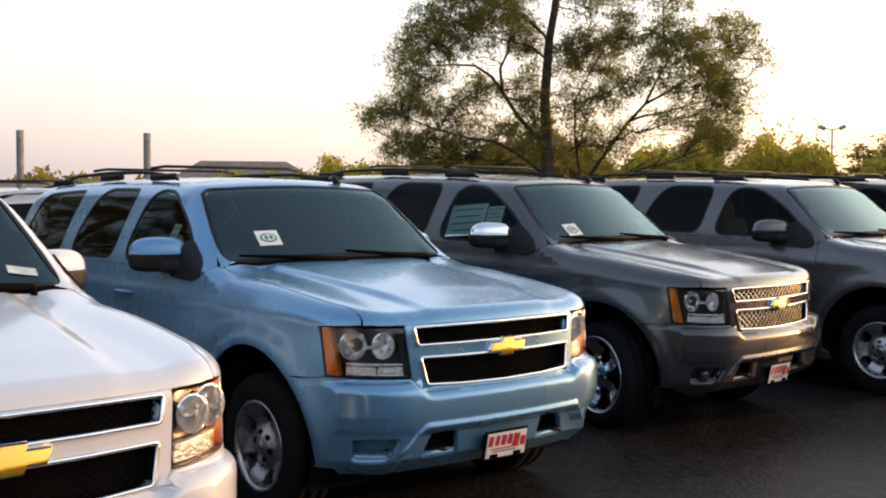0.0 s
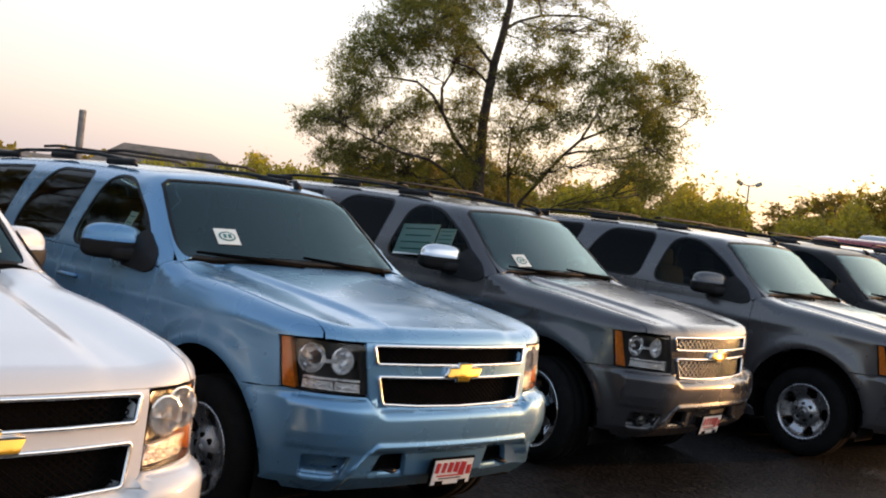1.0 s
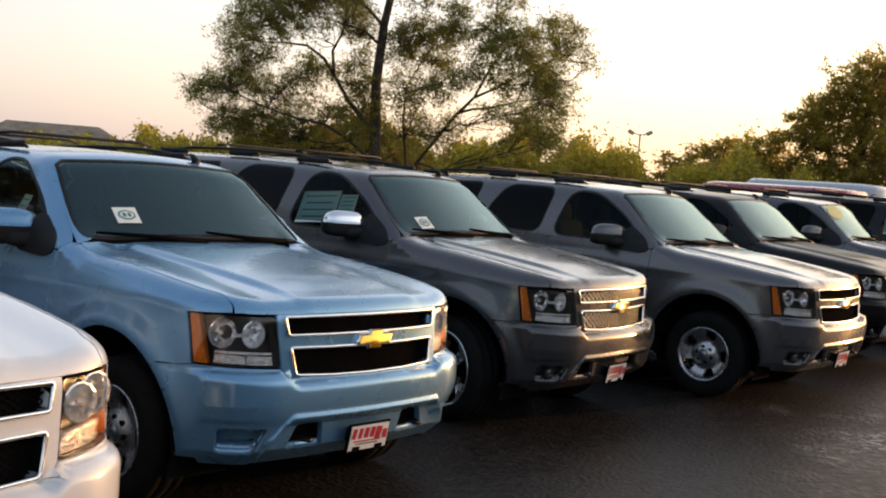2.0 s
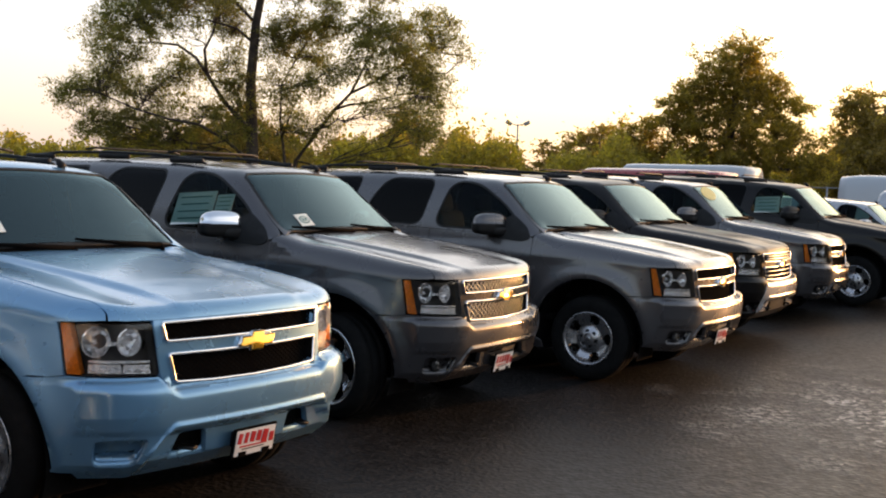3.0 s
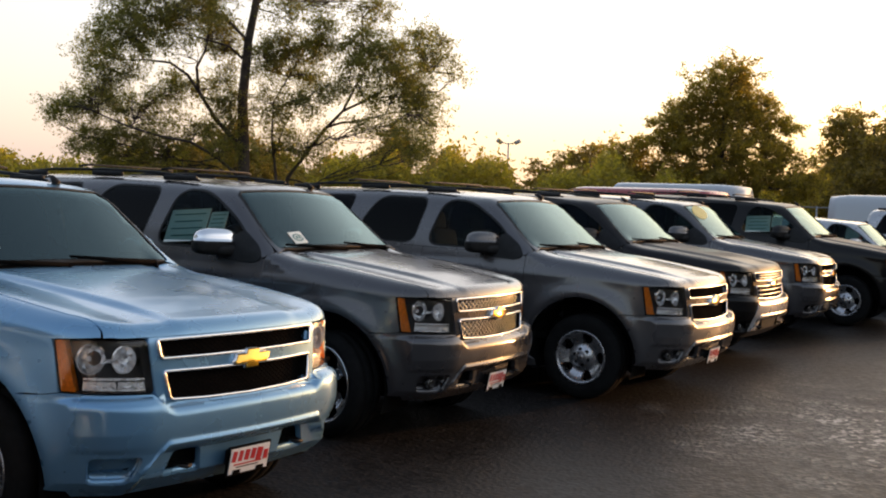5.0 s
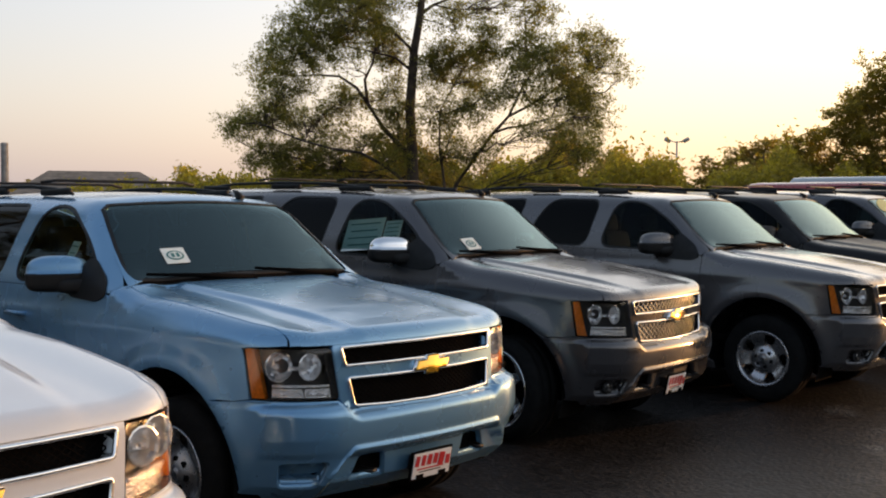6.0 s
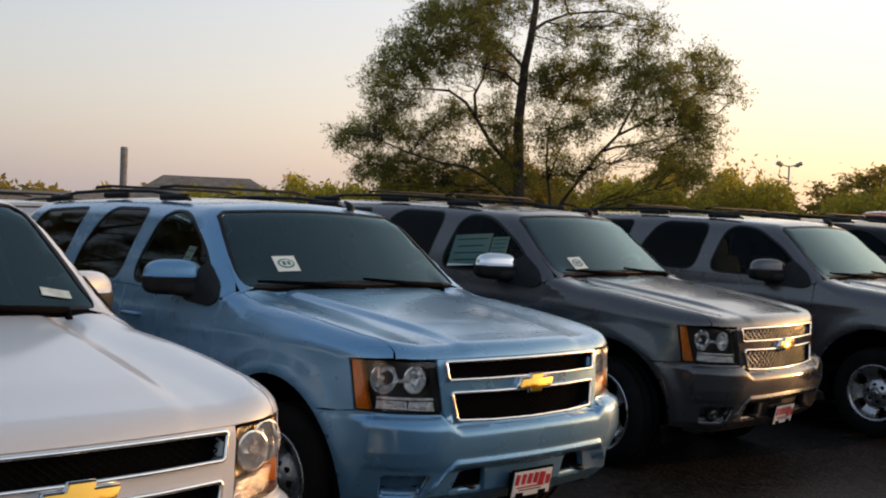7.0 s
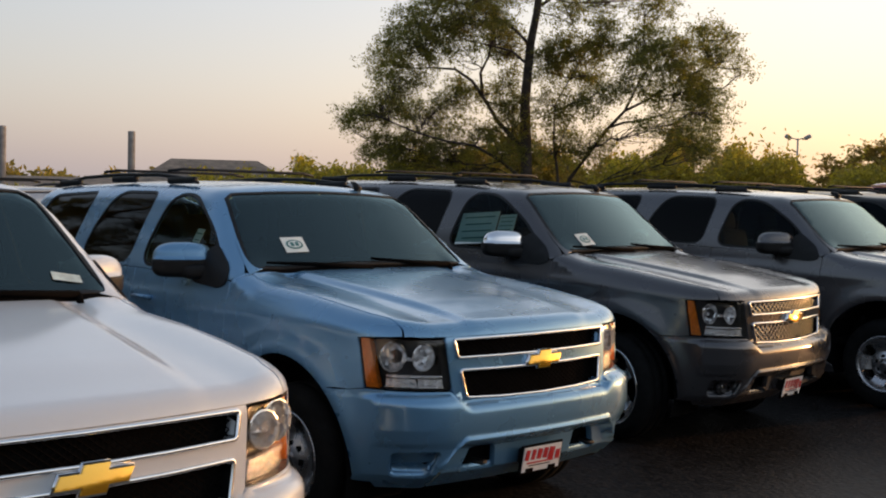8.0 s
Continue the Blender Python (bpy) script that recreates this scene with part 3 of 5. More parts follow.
def make_suv(name, paint_mat, m):
    car = empty(name)
    pm = paint_mat
    # -- edges shared by neighbouring panels
    cut_xa = np.array([(-0.345, 0.800), (-0.45, 0.832), (-0.65, 0.846), (-0.9, 0.853), (-1.2, 0.858), (-1.44, 0.860), (-1.54, 0.850)])

    def top_at(xa):
        xa = np.asarray(xa, float)
        o = np.stack([xa[:, 0], xa[:, 1], np.full(len(xa), 0.7)], 1)
        return cast(o, np.tile((0.0, 0.0, 1.0), (len(xa), 1)), 0.0, 1.0)

    def ring_at(az, z=None):
        """Points of the front, from half-width and height."""
        az = np.asarray(az, float)
        lo, hi = np.zeros(len(az)), np.full(len(az), 1.5)
        for _ in range(40):
            mid = (lo + hi) / 2
            P = cast(*ways("radial", np.stack([mid, az[:, 1]], 1)))
            far = P[:, 1] > az[:, 0]
            hi, lo = np.where(far, mid, hi), np.where(far, lo, mid)
        return np.stack([(lo + hi) / 2, az[:, 1]], 1)

    # -- headlamp, in the chart of the front
    lamp = chart("radial", [(-0.428, 0.915, 1.092), (-0.358, 0.945, 0.845), (-0.092, 0.588, 0.830), (-0.118, 0.615, 1.085)])
    lamp_edge = rounded(lamp, 0.018, 3)

    def full(q):
        """A half outline that starts and ends on the middle line, made whole."""
        q = np.asarray(q)
        return np.concatenate([q, (q * (-1, 1))[::-1][1:-1] if abs(q[0, 0]) < 1e-6 else (q * (-1, 1))[::-1]])

    g_up = rounded(full(ring_at([(0.0, 1.081), (0.28, 1.081), (0.555, 1.079), (0.537, 0.990), (0.28, 0.988), (0.0, 0.987)])), 0.014, 3)
    g_lo = rounded(full(ring_at([(0.0, 0.922), (0.28, 0.924), (0.525, 0.928), (0.496, 0.790), (0.28, 0.780), (0.0, 0.776)])), 0.016, 3)

    # -- hood
    cut = top_at(cut_xa)
    lip = [(a, 1.096) for a in np.linspace(0, 0.60, 9)]
    lipP = cast(*ways("radial", ring_at(lip)))
    side_lip = cast(*ways("radial", ring_at([(0.66, 1.097), (0.73, 1.098), (0.797, 1.10)])))
    seam = np.stack([side_lip[-1] + (cut[0] - side_lip[-1]) * t for t in (0.2, 0.4, 0.6, 0.8)])
    seam = cast(*ways("nose", chart("nose", seam)))
    rear_edge = [(-1.525, 0.80), (-1.49, 0.5), (-1.472, 0.25), (-1.465, 0.0)]
    rearP = top_at([(x, a) for x, a in rear_edge])
    half = np.concatenate([lipP, side_lip, seam - (0, 0.006, 0), cut - (0, 0.007, 0), rearP])
    hood_edge = full(chart("nose", half)[:, ::-1])[:, ::-1]
    skin_part("hood", pm, car, "nose", hood_edge, h=0.022, mirror=2, lip=0.025)
    cowl_half = np.concatenate([rearP[::-1] - (0.008, 0, 0), [(-1.575, 0.80, 1.365), (-1.545, 0.5, 1.40), (-1.52, 0.0, 1.415)]])
    skin_part("cowl", M_GRILLE, car, "nose", full(chart("nose", cowl_half)[:, ::-1])[:, ::-1], h=0.04, mirror=2, lip=0.02, offset=-0.004)

    # -- wings
    lamp_out = cast(*ways("radial", lamp[[0, 1]]))
    lamp_top = cast(*ways("radial", ring_at([(0.80, 1.099)])))
    rim_q = ring_at([(0.80, 1.099)])[0] + (lamp[0] + (0, 0.003) - ring_at([(0.80, 1.099)])[0]) * np.array([[0.2], [0.4], [0.6], [0.8]])
    lamp_rim = cast(*ways("radial", rim_q))
    arch_f = [q for q in arch(AXLE_F, a0=54, a1=205) if q[1] > 0.34]
    fender = np.concatenate([lamp_top + (-0.006, 0.004, 0.002), lamp_rim + (-0.006, 0.004, 0.002), lamp_out[[0]] + (-0.006, 0.004, 0.003), lamp_out[[1]] + (-0.006, 0.003, -0.002),
                             on_side([(-0.46, 0.832), (-0.60, 0.826)]), on_side(arch_f), on_side([(-1.60, 0.345), (-1.60, 0.8), (-1.60, 1.1), (-1.60, 1.30), (-1.585, 1.335)]),
                             cut[::-1] + (0, 0.006, 0), seam[::-1] + (0, 0.006, 0)])
    both("fender", pm, car, "diag", chart("diag", fender), h=0.035, lip=0.03)

    # -- front bumper
    arch_b = [q for q in arch(AXLE_F, a0=-16, a1=53) if q[1] > 0.385]
    bside = on_side([(-0.475, 0.374)] + arch_b + [(-0.60, 0.822), (-0.46, 0.828)])
    b_half = np.concatenate([[(0.0, 0.362)], ring_at([(0.3, 0.362), (0.6, 0.365), (0.85, 0.370)]), chart("radial", bside),
                             lamp[[1]] + (0.0, -0.008), lamp[[2]] + (0.004, -0.008), ring_at([(0.56, 0.785), (0.3, 0.768), (0.15, 0.765)]), [(0.0, 0.764)]])
    holes = [rounded(ring_at([(0.275, 0.405), (0.300, 0.537), (0.465, 0.537), (0.510, 0.405)]), 0.022, 3), rounded(ring_at([(0.690, 0.398), (0.650, 0.538), (0.862, 0.538), (0.842, 0.402)]), 0.036, 4)]
    holes = holes + [q * (-1, 1) for q in holes]
    skin_part("front_bumper", pm, car, "radial", full(b_half), holes, h=0.015, mirror=2, lip=0.04)
    lo_half = np.concatenate([[(0.0, 0.325)], ring_at([(0.3, 0.325), (0.6, 0.327), (0.85, 0.335)]), ring_at([(0.88, 0.364), (0.85, 0.366), (0.6, 0.361), (0.3, 0.358)]), [(0.0, 0.358)]])
    skin_part("lower_valance", pm, car, "radial", full(lo_half), h=0.03, mirror=2, offset=-0.006, lip=0.02, label="painted lower valance")
    for k, hole in enumerate(holes):
        if k % 2:
            skin_part("fog_lamp_pocket", pm, car, "radial", grown(hole, 0.010), h=0.04, mirror=2, offset=-0.085, lip=-0.052, label="recessed fog lamp pocket")
        else:
            skin_part("tow_hook_recess", M_DARK, car, "radial", grown(hole, 0.008), h=0.04, mirror=2, offset=-0.085, lip=-0.05)
    for s in (1, -1):
        c = cast(*ways("radial", ring_at([(0.765, 0.466)]) * (s, 1)))[0]
        n = Vector((0.93, s * 0.36, 0)).normalized()
        fg = solid("fog_lamp", lathe([(0.040, -0.02), (0.040, 0.0), (0.036, 0.006), (0.032, 0.0), (0.001, -0.004)], 24), M_BEZEL, car)
        fg.matrix_local = Matrix.Translation(Vector(c) - n * 0.040) @ n.to_track_quat("Y", "Z").to_matrix().to_4x4()
        ln = solid("fog_lens", lathe([(0.034, 0.004), (0.024, 0.009), (0.001, 0.011)], 24), M_LENS, fg)
        hook = [(-0.14, s * 0.41, 0.46), (-0.06, s * 0.385, 0.455), (-0.05, s * 0.42, 0.455), (-0.13, s * 0.44, 0.46)]
        solid("tow_hook", tube(hook, 0.01, 8), M_PLASTIC, car)
    part("under_tray", box_bm((0.40, 1.30, 0.04), (-0.50, 0, 0.335), 0.015), M_GRILLE, car)

    # -- grille: surround with two openings
    nose_half = np.concatenate([[(0.0, 0.758)], ring_at([(0.2, 0.758), (0.40, 0.762), (0.55, 0.79)]), lamp[[2]] + (-0.006, 0), lamp[[3]] + (-0.006, 0.008), ring_at([(0.4, 1.092), (0.2, 1.092)]), [(0.0, 1.092)]])
    skin_part("grille_surround", pm, car, "radial", full(nose_half), [g_up, g_lo], h=0.03, mirror=2, lip=0.05)
    for edge, n in ((g_up, 0), (g_lo, 1)):
        S = cast(*ways("radial", np.concatenate([edge, edge[:1]])))
        S = S + gradient(S) * 0.006
        solid("grille_frame", tube([tuple(q) for q in S], 0.0088, 8, False), M_SATIN, car)
        skin_part("grille_backing", M_DARK, car, "radial", edge, h=0.08, mirror=2, offset=-0.05, lip=-0.05)
        GRILLES.append(edge)
        v, f = lattice(grown(edge, -0.004), 0.021, 38, -0.030, 0.0030)
        solid("grille_mesh", (v, f), M_GRILLE, car, smooth=False)
    # a slanted cross: every end leans the same way
    bow = np.array([0.022, 0.0]) + np.array((0.88, 1.0)) * np.array([(-0.143, 0.930), (-0.119, 0.970), (-0.048, 0.970), (-0.036, 0.993), (0.058, 0.993), (0.046, 0.970), (0.143, 0.970),
                    (0.119, 0.930), (0.048, 0.930), (0.036, 0.907), (-0.058, 0.907), (-0.046, 0.930)])[::-1]
    badge = skin_part("badge", M_CHROME, car, "radial", grown(bow, 0.007), h=0.03, mirror=2, offset=0.026, lip=0.03, label="chrome badge plinth")
    v, f, n = skin("radial", bow, h=0.014, mirror=2, offset=0.033, lip=0.01)
    mid = v.mean(0)
    n = n + (v - mid) * (0.0, 0.8, 3.0) + (0.0, 0.05, 0.21 - n[:, 2].mean())
    n /= np.linalg.norm(n, axis=1)[:, None]
    link("badge_face", mesh_from("badge_face", v, f, n), M_GOLD, badge, "gold badge face")

    # -- headlamps
    def lamp_point(u, v):
        """From the outer edge inwards (u), and from the top down (v)."""
        t = lamp[0] + (lamp[3] - lamp[0]) * u
        b = lamp[1] + (lamp[2] - lamp[1]) * u
        return t + (b - t) * v

    for s in (-1, 1):
        bez = skin_part("headlight", M_BEZEL, car, "radial", lamp_edge * (s, 1), h=0.06, mirror=2, offset=-0.085, lip=-0.08, label="headlight with a black bezel")
        am = np.array([lamp_point(0.02, 0.02), lamp_point(0.02, 0.98), lamp_point(0.17, 0.98), lamp_point(0.12, 0.02)])
        skin_part("amber_reflector", M_AMBER, bez, "radial", am * (s, 1), h=0.05, mirror=2, offset=-0.008, lip=0.05, label="amber side reflector")
        for u, v, r in ((0.43, 0.36, 0.070), (0.755, 0.37, 0.063)):
            c = cast(*ways("radial", np.array([lamp_point(u, v) * (s, 1)])))[0]
            n = gradient(np.array([c]))[0]
            n = n * 0.35 + np.array([0.8, 0, 0])
            n = Vector(n / np.linalg.norm(n))
            rot = n.to_track_quat("Y", "Z").to_matrix().to_4x4()
            bowl = solid("lamp_bowl", lathe([(r + 0.006, 0.004), (r, 0.006), (r * 0.93, -0.008), (r * 0.7, -0.03), (r * 0.4, -0.044), (0.018, -0.05)], 14), M_REFL, bez, smooth=False)
            seat_m = Matrix.Translation(Vector(c) - n * (0.052 if u < 0.6 else 0.034)) @ rot
            bowl.matrix_local = seat_m
            bulb = solid("bulb", lathe([(0.017, -0.05), (0.014, -0.02), (0.010, -0.008), (0.001, -0.004)], 16), M_REFL, bez)
            bulb.matrix_local = seat_m
        link_ = np.array([lamp_point(0.50, 0.36), lamp_point(0.50, 0.43), lamp_point(0.68, 0.43), lamp_point(0.68, 0.36)])
        skin_part("bowl_bridge", M_FACET, bez, "radial", link_ * (s, 1), h=0.03, mirror=2, offset=-0.036, lip=0.03)
        bar = np.array([lamp_point(0.26, 0.715), lamp_point(0.26, 0.76), lamp_point(0.93, 0.76), lamp_point(0.93, 0.715)])
        skin_part("chrome_bar", M_FACET, bez, "radial", bar * (s, 1), h=0.04, mirror=2, offset=-0.022, lip=0.05)
        for u0, u1 in ((0.25, 0.61), (0.64, 0.93)):
            lo = np.array([lamp_point(u0, 0.79), lamp_point(u0 - 0.02, 0.96), lamp_point(u1, 0.96), lamp_point(u1, 0.79)])
            skin_part("turn_lamp", M_FACET, bez, "radial", lo * (s, 1), h=0.025, mirror=2, offset=-0.03, lip=0.03)
        sq = np.array([lamp_point(0.24, 0.20), lamp_point(0.24, 0.36), lamp_point(0.31, 0.36), lamp_point(0.31, 0.20)])
        skin_part("marker_reflector", M_REFL, bez, "radial", sq * (s, 1), h=0.03, mirror=2, offset=-0.05, lip=0.02)
        ln = skin_part("lens", M_LENS, bez, "radial", grown(lamp_edge, -0.004) * (s, 1), h=0.05, mirror=2, offset=-0.001, lip=0)
        ln.visible_shadow = False

    # -- doors, sills and rear quarter
    belt = 1.287
    up = lambda x, z: (x, z + float(lift(x)))
    fd = [(-1.608, 0.40), (-1.608, 0.8), up(-1.608, belt - 0.01), up(-1.68, belt), up(-2.776, belt), (-2.776, 0.40)]
    for d in both("front_door", pm, car, "side", rounded(fd, 0.02, 2), h=0.06):
        pass
    arc = [q for q in arch(AXLE_R, a0=-12, a1=59)]
    rd = [(-2.786, 0.40), up(-2.786, belt), up(-3.70, belt), (-3.70, 0.88)] + arc[::-1] + [(-3.452, 0.40)]
    both("rear_door", pm, car, "side", np.array(rd), h=0.06)
    arc2 = [q for q in arch(AXLE_R, a0=60, a1=200) if q[1] > 0.38]
    qp = [up(-3.71, belt), (-3.71, 0.88)] + arc2 + [(-4.45, 0.40), (-4.93, 0.42), up(-4.93, belt)]
    both("quarter_panel", pm, car, "side", np.array(qp), h=0.06)
    both("rocker_panel", pm, car, "side", np.array([(-1.45, 0.27), (-1.47, 0.335), (-1.58, 0.39), (-3.44, 0.39), (-3.43, 0.27)]), h=0.08)
    for sx in (-1, 1):
        for x in (-2.58, -3.50):
            y = on_side([(x, 1.16)])[0][1]
            pts = [(x - 0.10, sx * (y - 0.01), 1.16), (x - 0.085, sx * (y + 0.032), 1.163), (x + 0.085, sx * (y + 0.032), 1.165), (x + 0.10, sx * (y - 0.01), 1.162)]
            solid("door_handle", tube(pts, 0.014, 8), pm, car)

    # -- cab: roof and pillars, with the side windows cut out
    win = [rounded([(-1.67, 1.308), (-1.96, 1.58), (-2.32, 1.775), (-2.64, 1.785), (-2.76, 1.305)], 0.15, 6),
           rounded([(-2.90, 1.307), (-2.82, 1.787), (-3.42, 1.785), (-3.58, 1.56), (-3.66, 1.307)], 0.13, 6),
           rounded([(-3.84, 1.308), (-3.74, 1.783), (-4.55, 1.76), (-4.76, 1.312)], 0.10, 5)]
    wins = [chart("shell", on_side(raised(w))) for w in win]
    pil = [(a, z) for a, z in ((0.845, 1.325), (0.822, 1.42), (0.79, 1.54), (0.752, 1.66), (0.712, 1.77))]
    pilP = list(raised([(glass_x(a, z), a, z) for a, z in pil]))
    topP = list(raised([(-2.10, 0.65, 1.806), (-2.07, 0.5, 1.82), (-2.045, 0.25, 1.835), (-2.04, 0.0, 1.84)]))
    rearP2 = raised([(-4.83, 0.0, 1.85), (-4.83, 0.35, 1.84), (-4.83, 0.6, 1.81), (-4.88, 0.72, 1.68), (-4.97, 0.83, 1.30)])
    b4 = belt + 0.004
    beltP = on_side(raised([(-4.93, b4), (-4.0, b4), (-3.0, b4), (-2.0, b4), (-1.70, b4), (-1.615, belt)]))
    cab = np.concatenate([pilP, topP[:-1], [topP[-1] - (0, 0.006, 0), rearP2[0] - (0, 0.006, 0)], rearP2[1:], beltP])
    both("cab", pm, car, "shell", chart("shell", cab), wins, h=0.05, lip=0.03)
    glasses = (("front_window", M_GLASS_SIDE), ("rear_window", M_GLASS_DARK), ("quarter_window", M_GLASS_DARK))
    for w, (nm, gm) in zip(wins, glasses):
        both("window_trim", M_PLASTIC, car, "shell", grown(w, 0.002), [grown(w, -0.016)], h=0.05, offset=-0.003, lip=0.012)
        for g in both(nm, gm, car, "shell", grown(w, -0.012), h=0.08, offset=-0.007, lip=0):
            g.visible_shadow = False
    sail = raised(rounded([(-1.625, 1.27), (-1.68, 1.36), (-1.86, 1.485), (-2.08, 1.305), (-2.0, 1.245), (-1.72, 1.232)], 0.05, 4))
    both("mirror_sail", M_PLASTIC, car, "shell", chart("shell", on_side(sail)), h=0.04, offset=0.012, lip=0.02)

    # -- windscreen
    wsP = np.array(pilP + topP) + (0, -0.006, 0)
    base = raised([(glass_x(a, 1.335 + 0.03 * (1 - (a / 0.84) ** 2)), a, 1.335 + 0.03 * (1 - (a / 0.84) ** 2)) for a in (0.0, 0.25, 0.5, 0.7)])
    ws_half = np.concatenate([wsP[::-1], np.array(base)[::-1]])
    q = chart("nose", ws_half)[:, ::-1]
    q[0, 0] = q[-1, 0] = 0.0
    ws = full(q)[:, ::-1]
    skin_part("windscreen_trim", M_PLASTIC, car, "nose", ws, [grown(ws, -0.022)], h=0.04, mirror=2, offset=0.001, lip=0.012)
    pane = skin_part("windscreen", M_GLASS, car, "nose", grown(ws, -0.016), h=0.07, mirror=2, offset=-0.004, lip=0)
    pane.visible_shadow = False
    # the screen's black border along its foot, deeper towards the corners
    span = np.linspace(0.0, 0.80, 9)
    low_z = [1.335 + 0.03 * (1 - (a / 0.84) ** 2) for a in span]
    rise = [0.040 + 0.045 * (a / 0.8) ** 4 for a in span]
    strip = np.concatenate([raised([(glass_x(a, z), a, z) for a, z in zip(span, low_z)]), raised([(glass_x(a, z + r), a, z + r) for a, z, r in zip(span, low_z, rise)])[::-1]])
    q = chart("nose", strip)[:, ::-1]
    q[0, 0] = q[-1, 0] = 0.0
    skin_part("screen_border", M_GRILLE, car, "nose", full(q)[:, ::-1], h=0.05, mirror=2, offset=-0.0065, lip=0)
    # the painted foot of the pillar rounds off the screen's lower corner
    c0, c1, c2 = chart("nose", np.array([wsP[2] * 0.75 + wsP[1] * 0.25, wsP[0] + (0, 0.006, -0.004), wsP[0] * 0.5 + base[-1] * 0.5]))
    curve = [(1 - t) ** 2 * c2 + 2 * t * (1 - t) * c1 + t * t * c0 for t in np.linspace(0, 1, 9)]
    both("pillar_foot", pm, car, "nose", np.array([c0 + (0.0, 0.012), c1 + (0.030, 0.018), c2 + (0.006, 0.0)] + curve), h=0.03, offset=0.004, lip=0.004)
    for y0, y1 in ((-0.72, -0.05), (0.0, 0.66)):
        pts = [tuple(q) for q in raised([(glass_x(abs(y), z) + 0.03, y, z) for y, z in ((y1, 1.352), ((y0 + y1) / 2, 1.372), (y0, 1.385 if y0 < -0.1 else 1.40))])]
        arm = solid("wiper", joined([tube(pts, [0.017, 0.013, 0.008], 6), tube([(pts[0][0] + 0.02, y1, pts[0][2] - 0.04), pts[0]], 0.016, 8)]), M_GRILLE, car)

    # -- tail
    tg = full(np.array([(0.0, 0.62), (0.80, 0.62), (0.80, 1.34), (0.72, 1.76), (0.45, 1.85), (0.0, 1.86)]))
    rw = rounded(full(np.array([(0.0, 1.38), (0.70, 1.38), (0.60, 1.76), (0.0, 1.78)])), 0.05, 3)
    skin_part("tailgate", pm, car, "back", tg, [rw], h=0.09, mirror=2)
    skin_part("rear_screen", M_GLASS_DARK, car, "back", grown(rw, -0.004), h=0.12, mirror=2, offset=-0.006, lip=0).visible_shadow = False
    for s in (1, -1):
        skin_part("tail_light", M_REDLENS, car, "back", np.array([(0.808, 0.95), (0.90, 0.95), (0.86, 1.32), (0.808, 1.32)]) * (s, 1), h=0.05, mirror=2, offset=0.01, lip=0.05)
    part("rear_bumper", box_bm((0.22, 1.94, 0.26), (-5.03, 0, 0.52), 0.06), pm, car, smooth=True)

    # -- roof rails, aerial
    for s in (-1, 1):
        pts = [(-2.56, s * 0.615, 1.845), (-2.78, s * 0.61, 1.876), (-3.1, s * 0.605, 1.896), (-3.7, s * 0.60, 1.899), (-4.3, s * 0.595, 1.888), (-4.70, s * 0.59, 1.855)]
        pts = [tuple(q) for q in raised(pts)]
        rail = solid("roof_rail", joined([tube(pts, [0.010, 0.0135, 0.0135, 0.0135, 0.0135, 0.010], 8)]), M_PLASTIC, car)
        for x, z in ((-2.78, 1.880), (-3.62, 1.885), (-4.55, 1.868)):
            part("rail_foot", box_bm((0.36, 0.044, 0.048), (x, s * 0.61, z - 0.020 + float(lift(x))), 0.02), M_PLASTIC, rail, smooth=True)
    for x in (-3.0, -3.98):
        pts = [(x, -0.60, 1.922), (x + 0.02, -0.5, 1.938), (x + 0.02, 0.5, 1.938), (x, 0.60, 1.922)]
        pts = [tuple(q) for q in raised(pts)]
        solid("crossbar", tube(pts, 0.011, 8), M_PLASTIC, car)
    solid("aerial", joined([tube([(-2.12, 0.36, 1.860), (-2.16, 0.36, 1.900), (-2.20, 0.36, 1.915)], [0.03, 0.018, 0.006], 8)]), M_PLASTIC, car)

    # -- door mirrors, swept back at their outer ends
    for s in (-1, 1):
        at = pose(-2.04, 0.95 if s > 0 else -0.985, 1.415, 0, 0, s * 28)
        mir = solid("mirror", superellipsoid((0, s * 0.018, -0.012), (0.086, 0.186, 0.094), 0.5, zmax=0.18), M_PLASTIC, car)
        mir.matrix_local = at
        solid("mirror_cap", superellipsoid((0.004, s * 0.022, 0.0), (0.089, 0.176, 0.106), 0.7, zmin=0.02), pm, mir, "painted mirror cap")
        part("mirror_pane", box_bm((0.01, 0.23, 0.15), (-0.083, 0, 0), 0.004), M_CHROME, mir)
        solid("mirror_arm", superellipsoid((0.030, -s * 0.13, -0.068), (0.075, 0.17, 0.050), 0.6), M_PLASTIC, mir)

    # -- inside
    part("dashboard", box_bm((0.45, 1.5, 0.35), (-1.72, 0, 1.12), 0.08), M_PLASTIC, car, smooth=True)
    part("floor_pan", box_bm((3.4, 1.70, 0.06), (-3.1, 0, 0.55), 0.02), M_DARK, car)
    for y in (-0.42, 0.42):
        st = part("front_seat", box_bm((0.52, 0.54, 0.22), (-2.55, y, 0.86), 0.07), M_SEAT, car, smooth=True)
        part("seat_back", box_bm((0.16, 0.52, 0.66), (-2.86, y, 1.18), 0.07, pose(0, 0, 0, 0, -12, 0)), M_SEAT, st, smooth=True)
        part("headrest", box_bm((0.10, 0.28, 0.19), (-2.96, y, 1.59), 0.05, pose(0, 0, 0, 0, -12, 0)), M_SEAT, st, smooth=True)
    rb = part("rear_seat", box_bm((0.52, 1.4, 0.24), (-3.45, 0, 0.86), 0.07), M_SEAT, car, smooth=True)
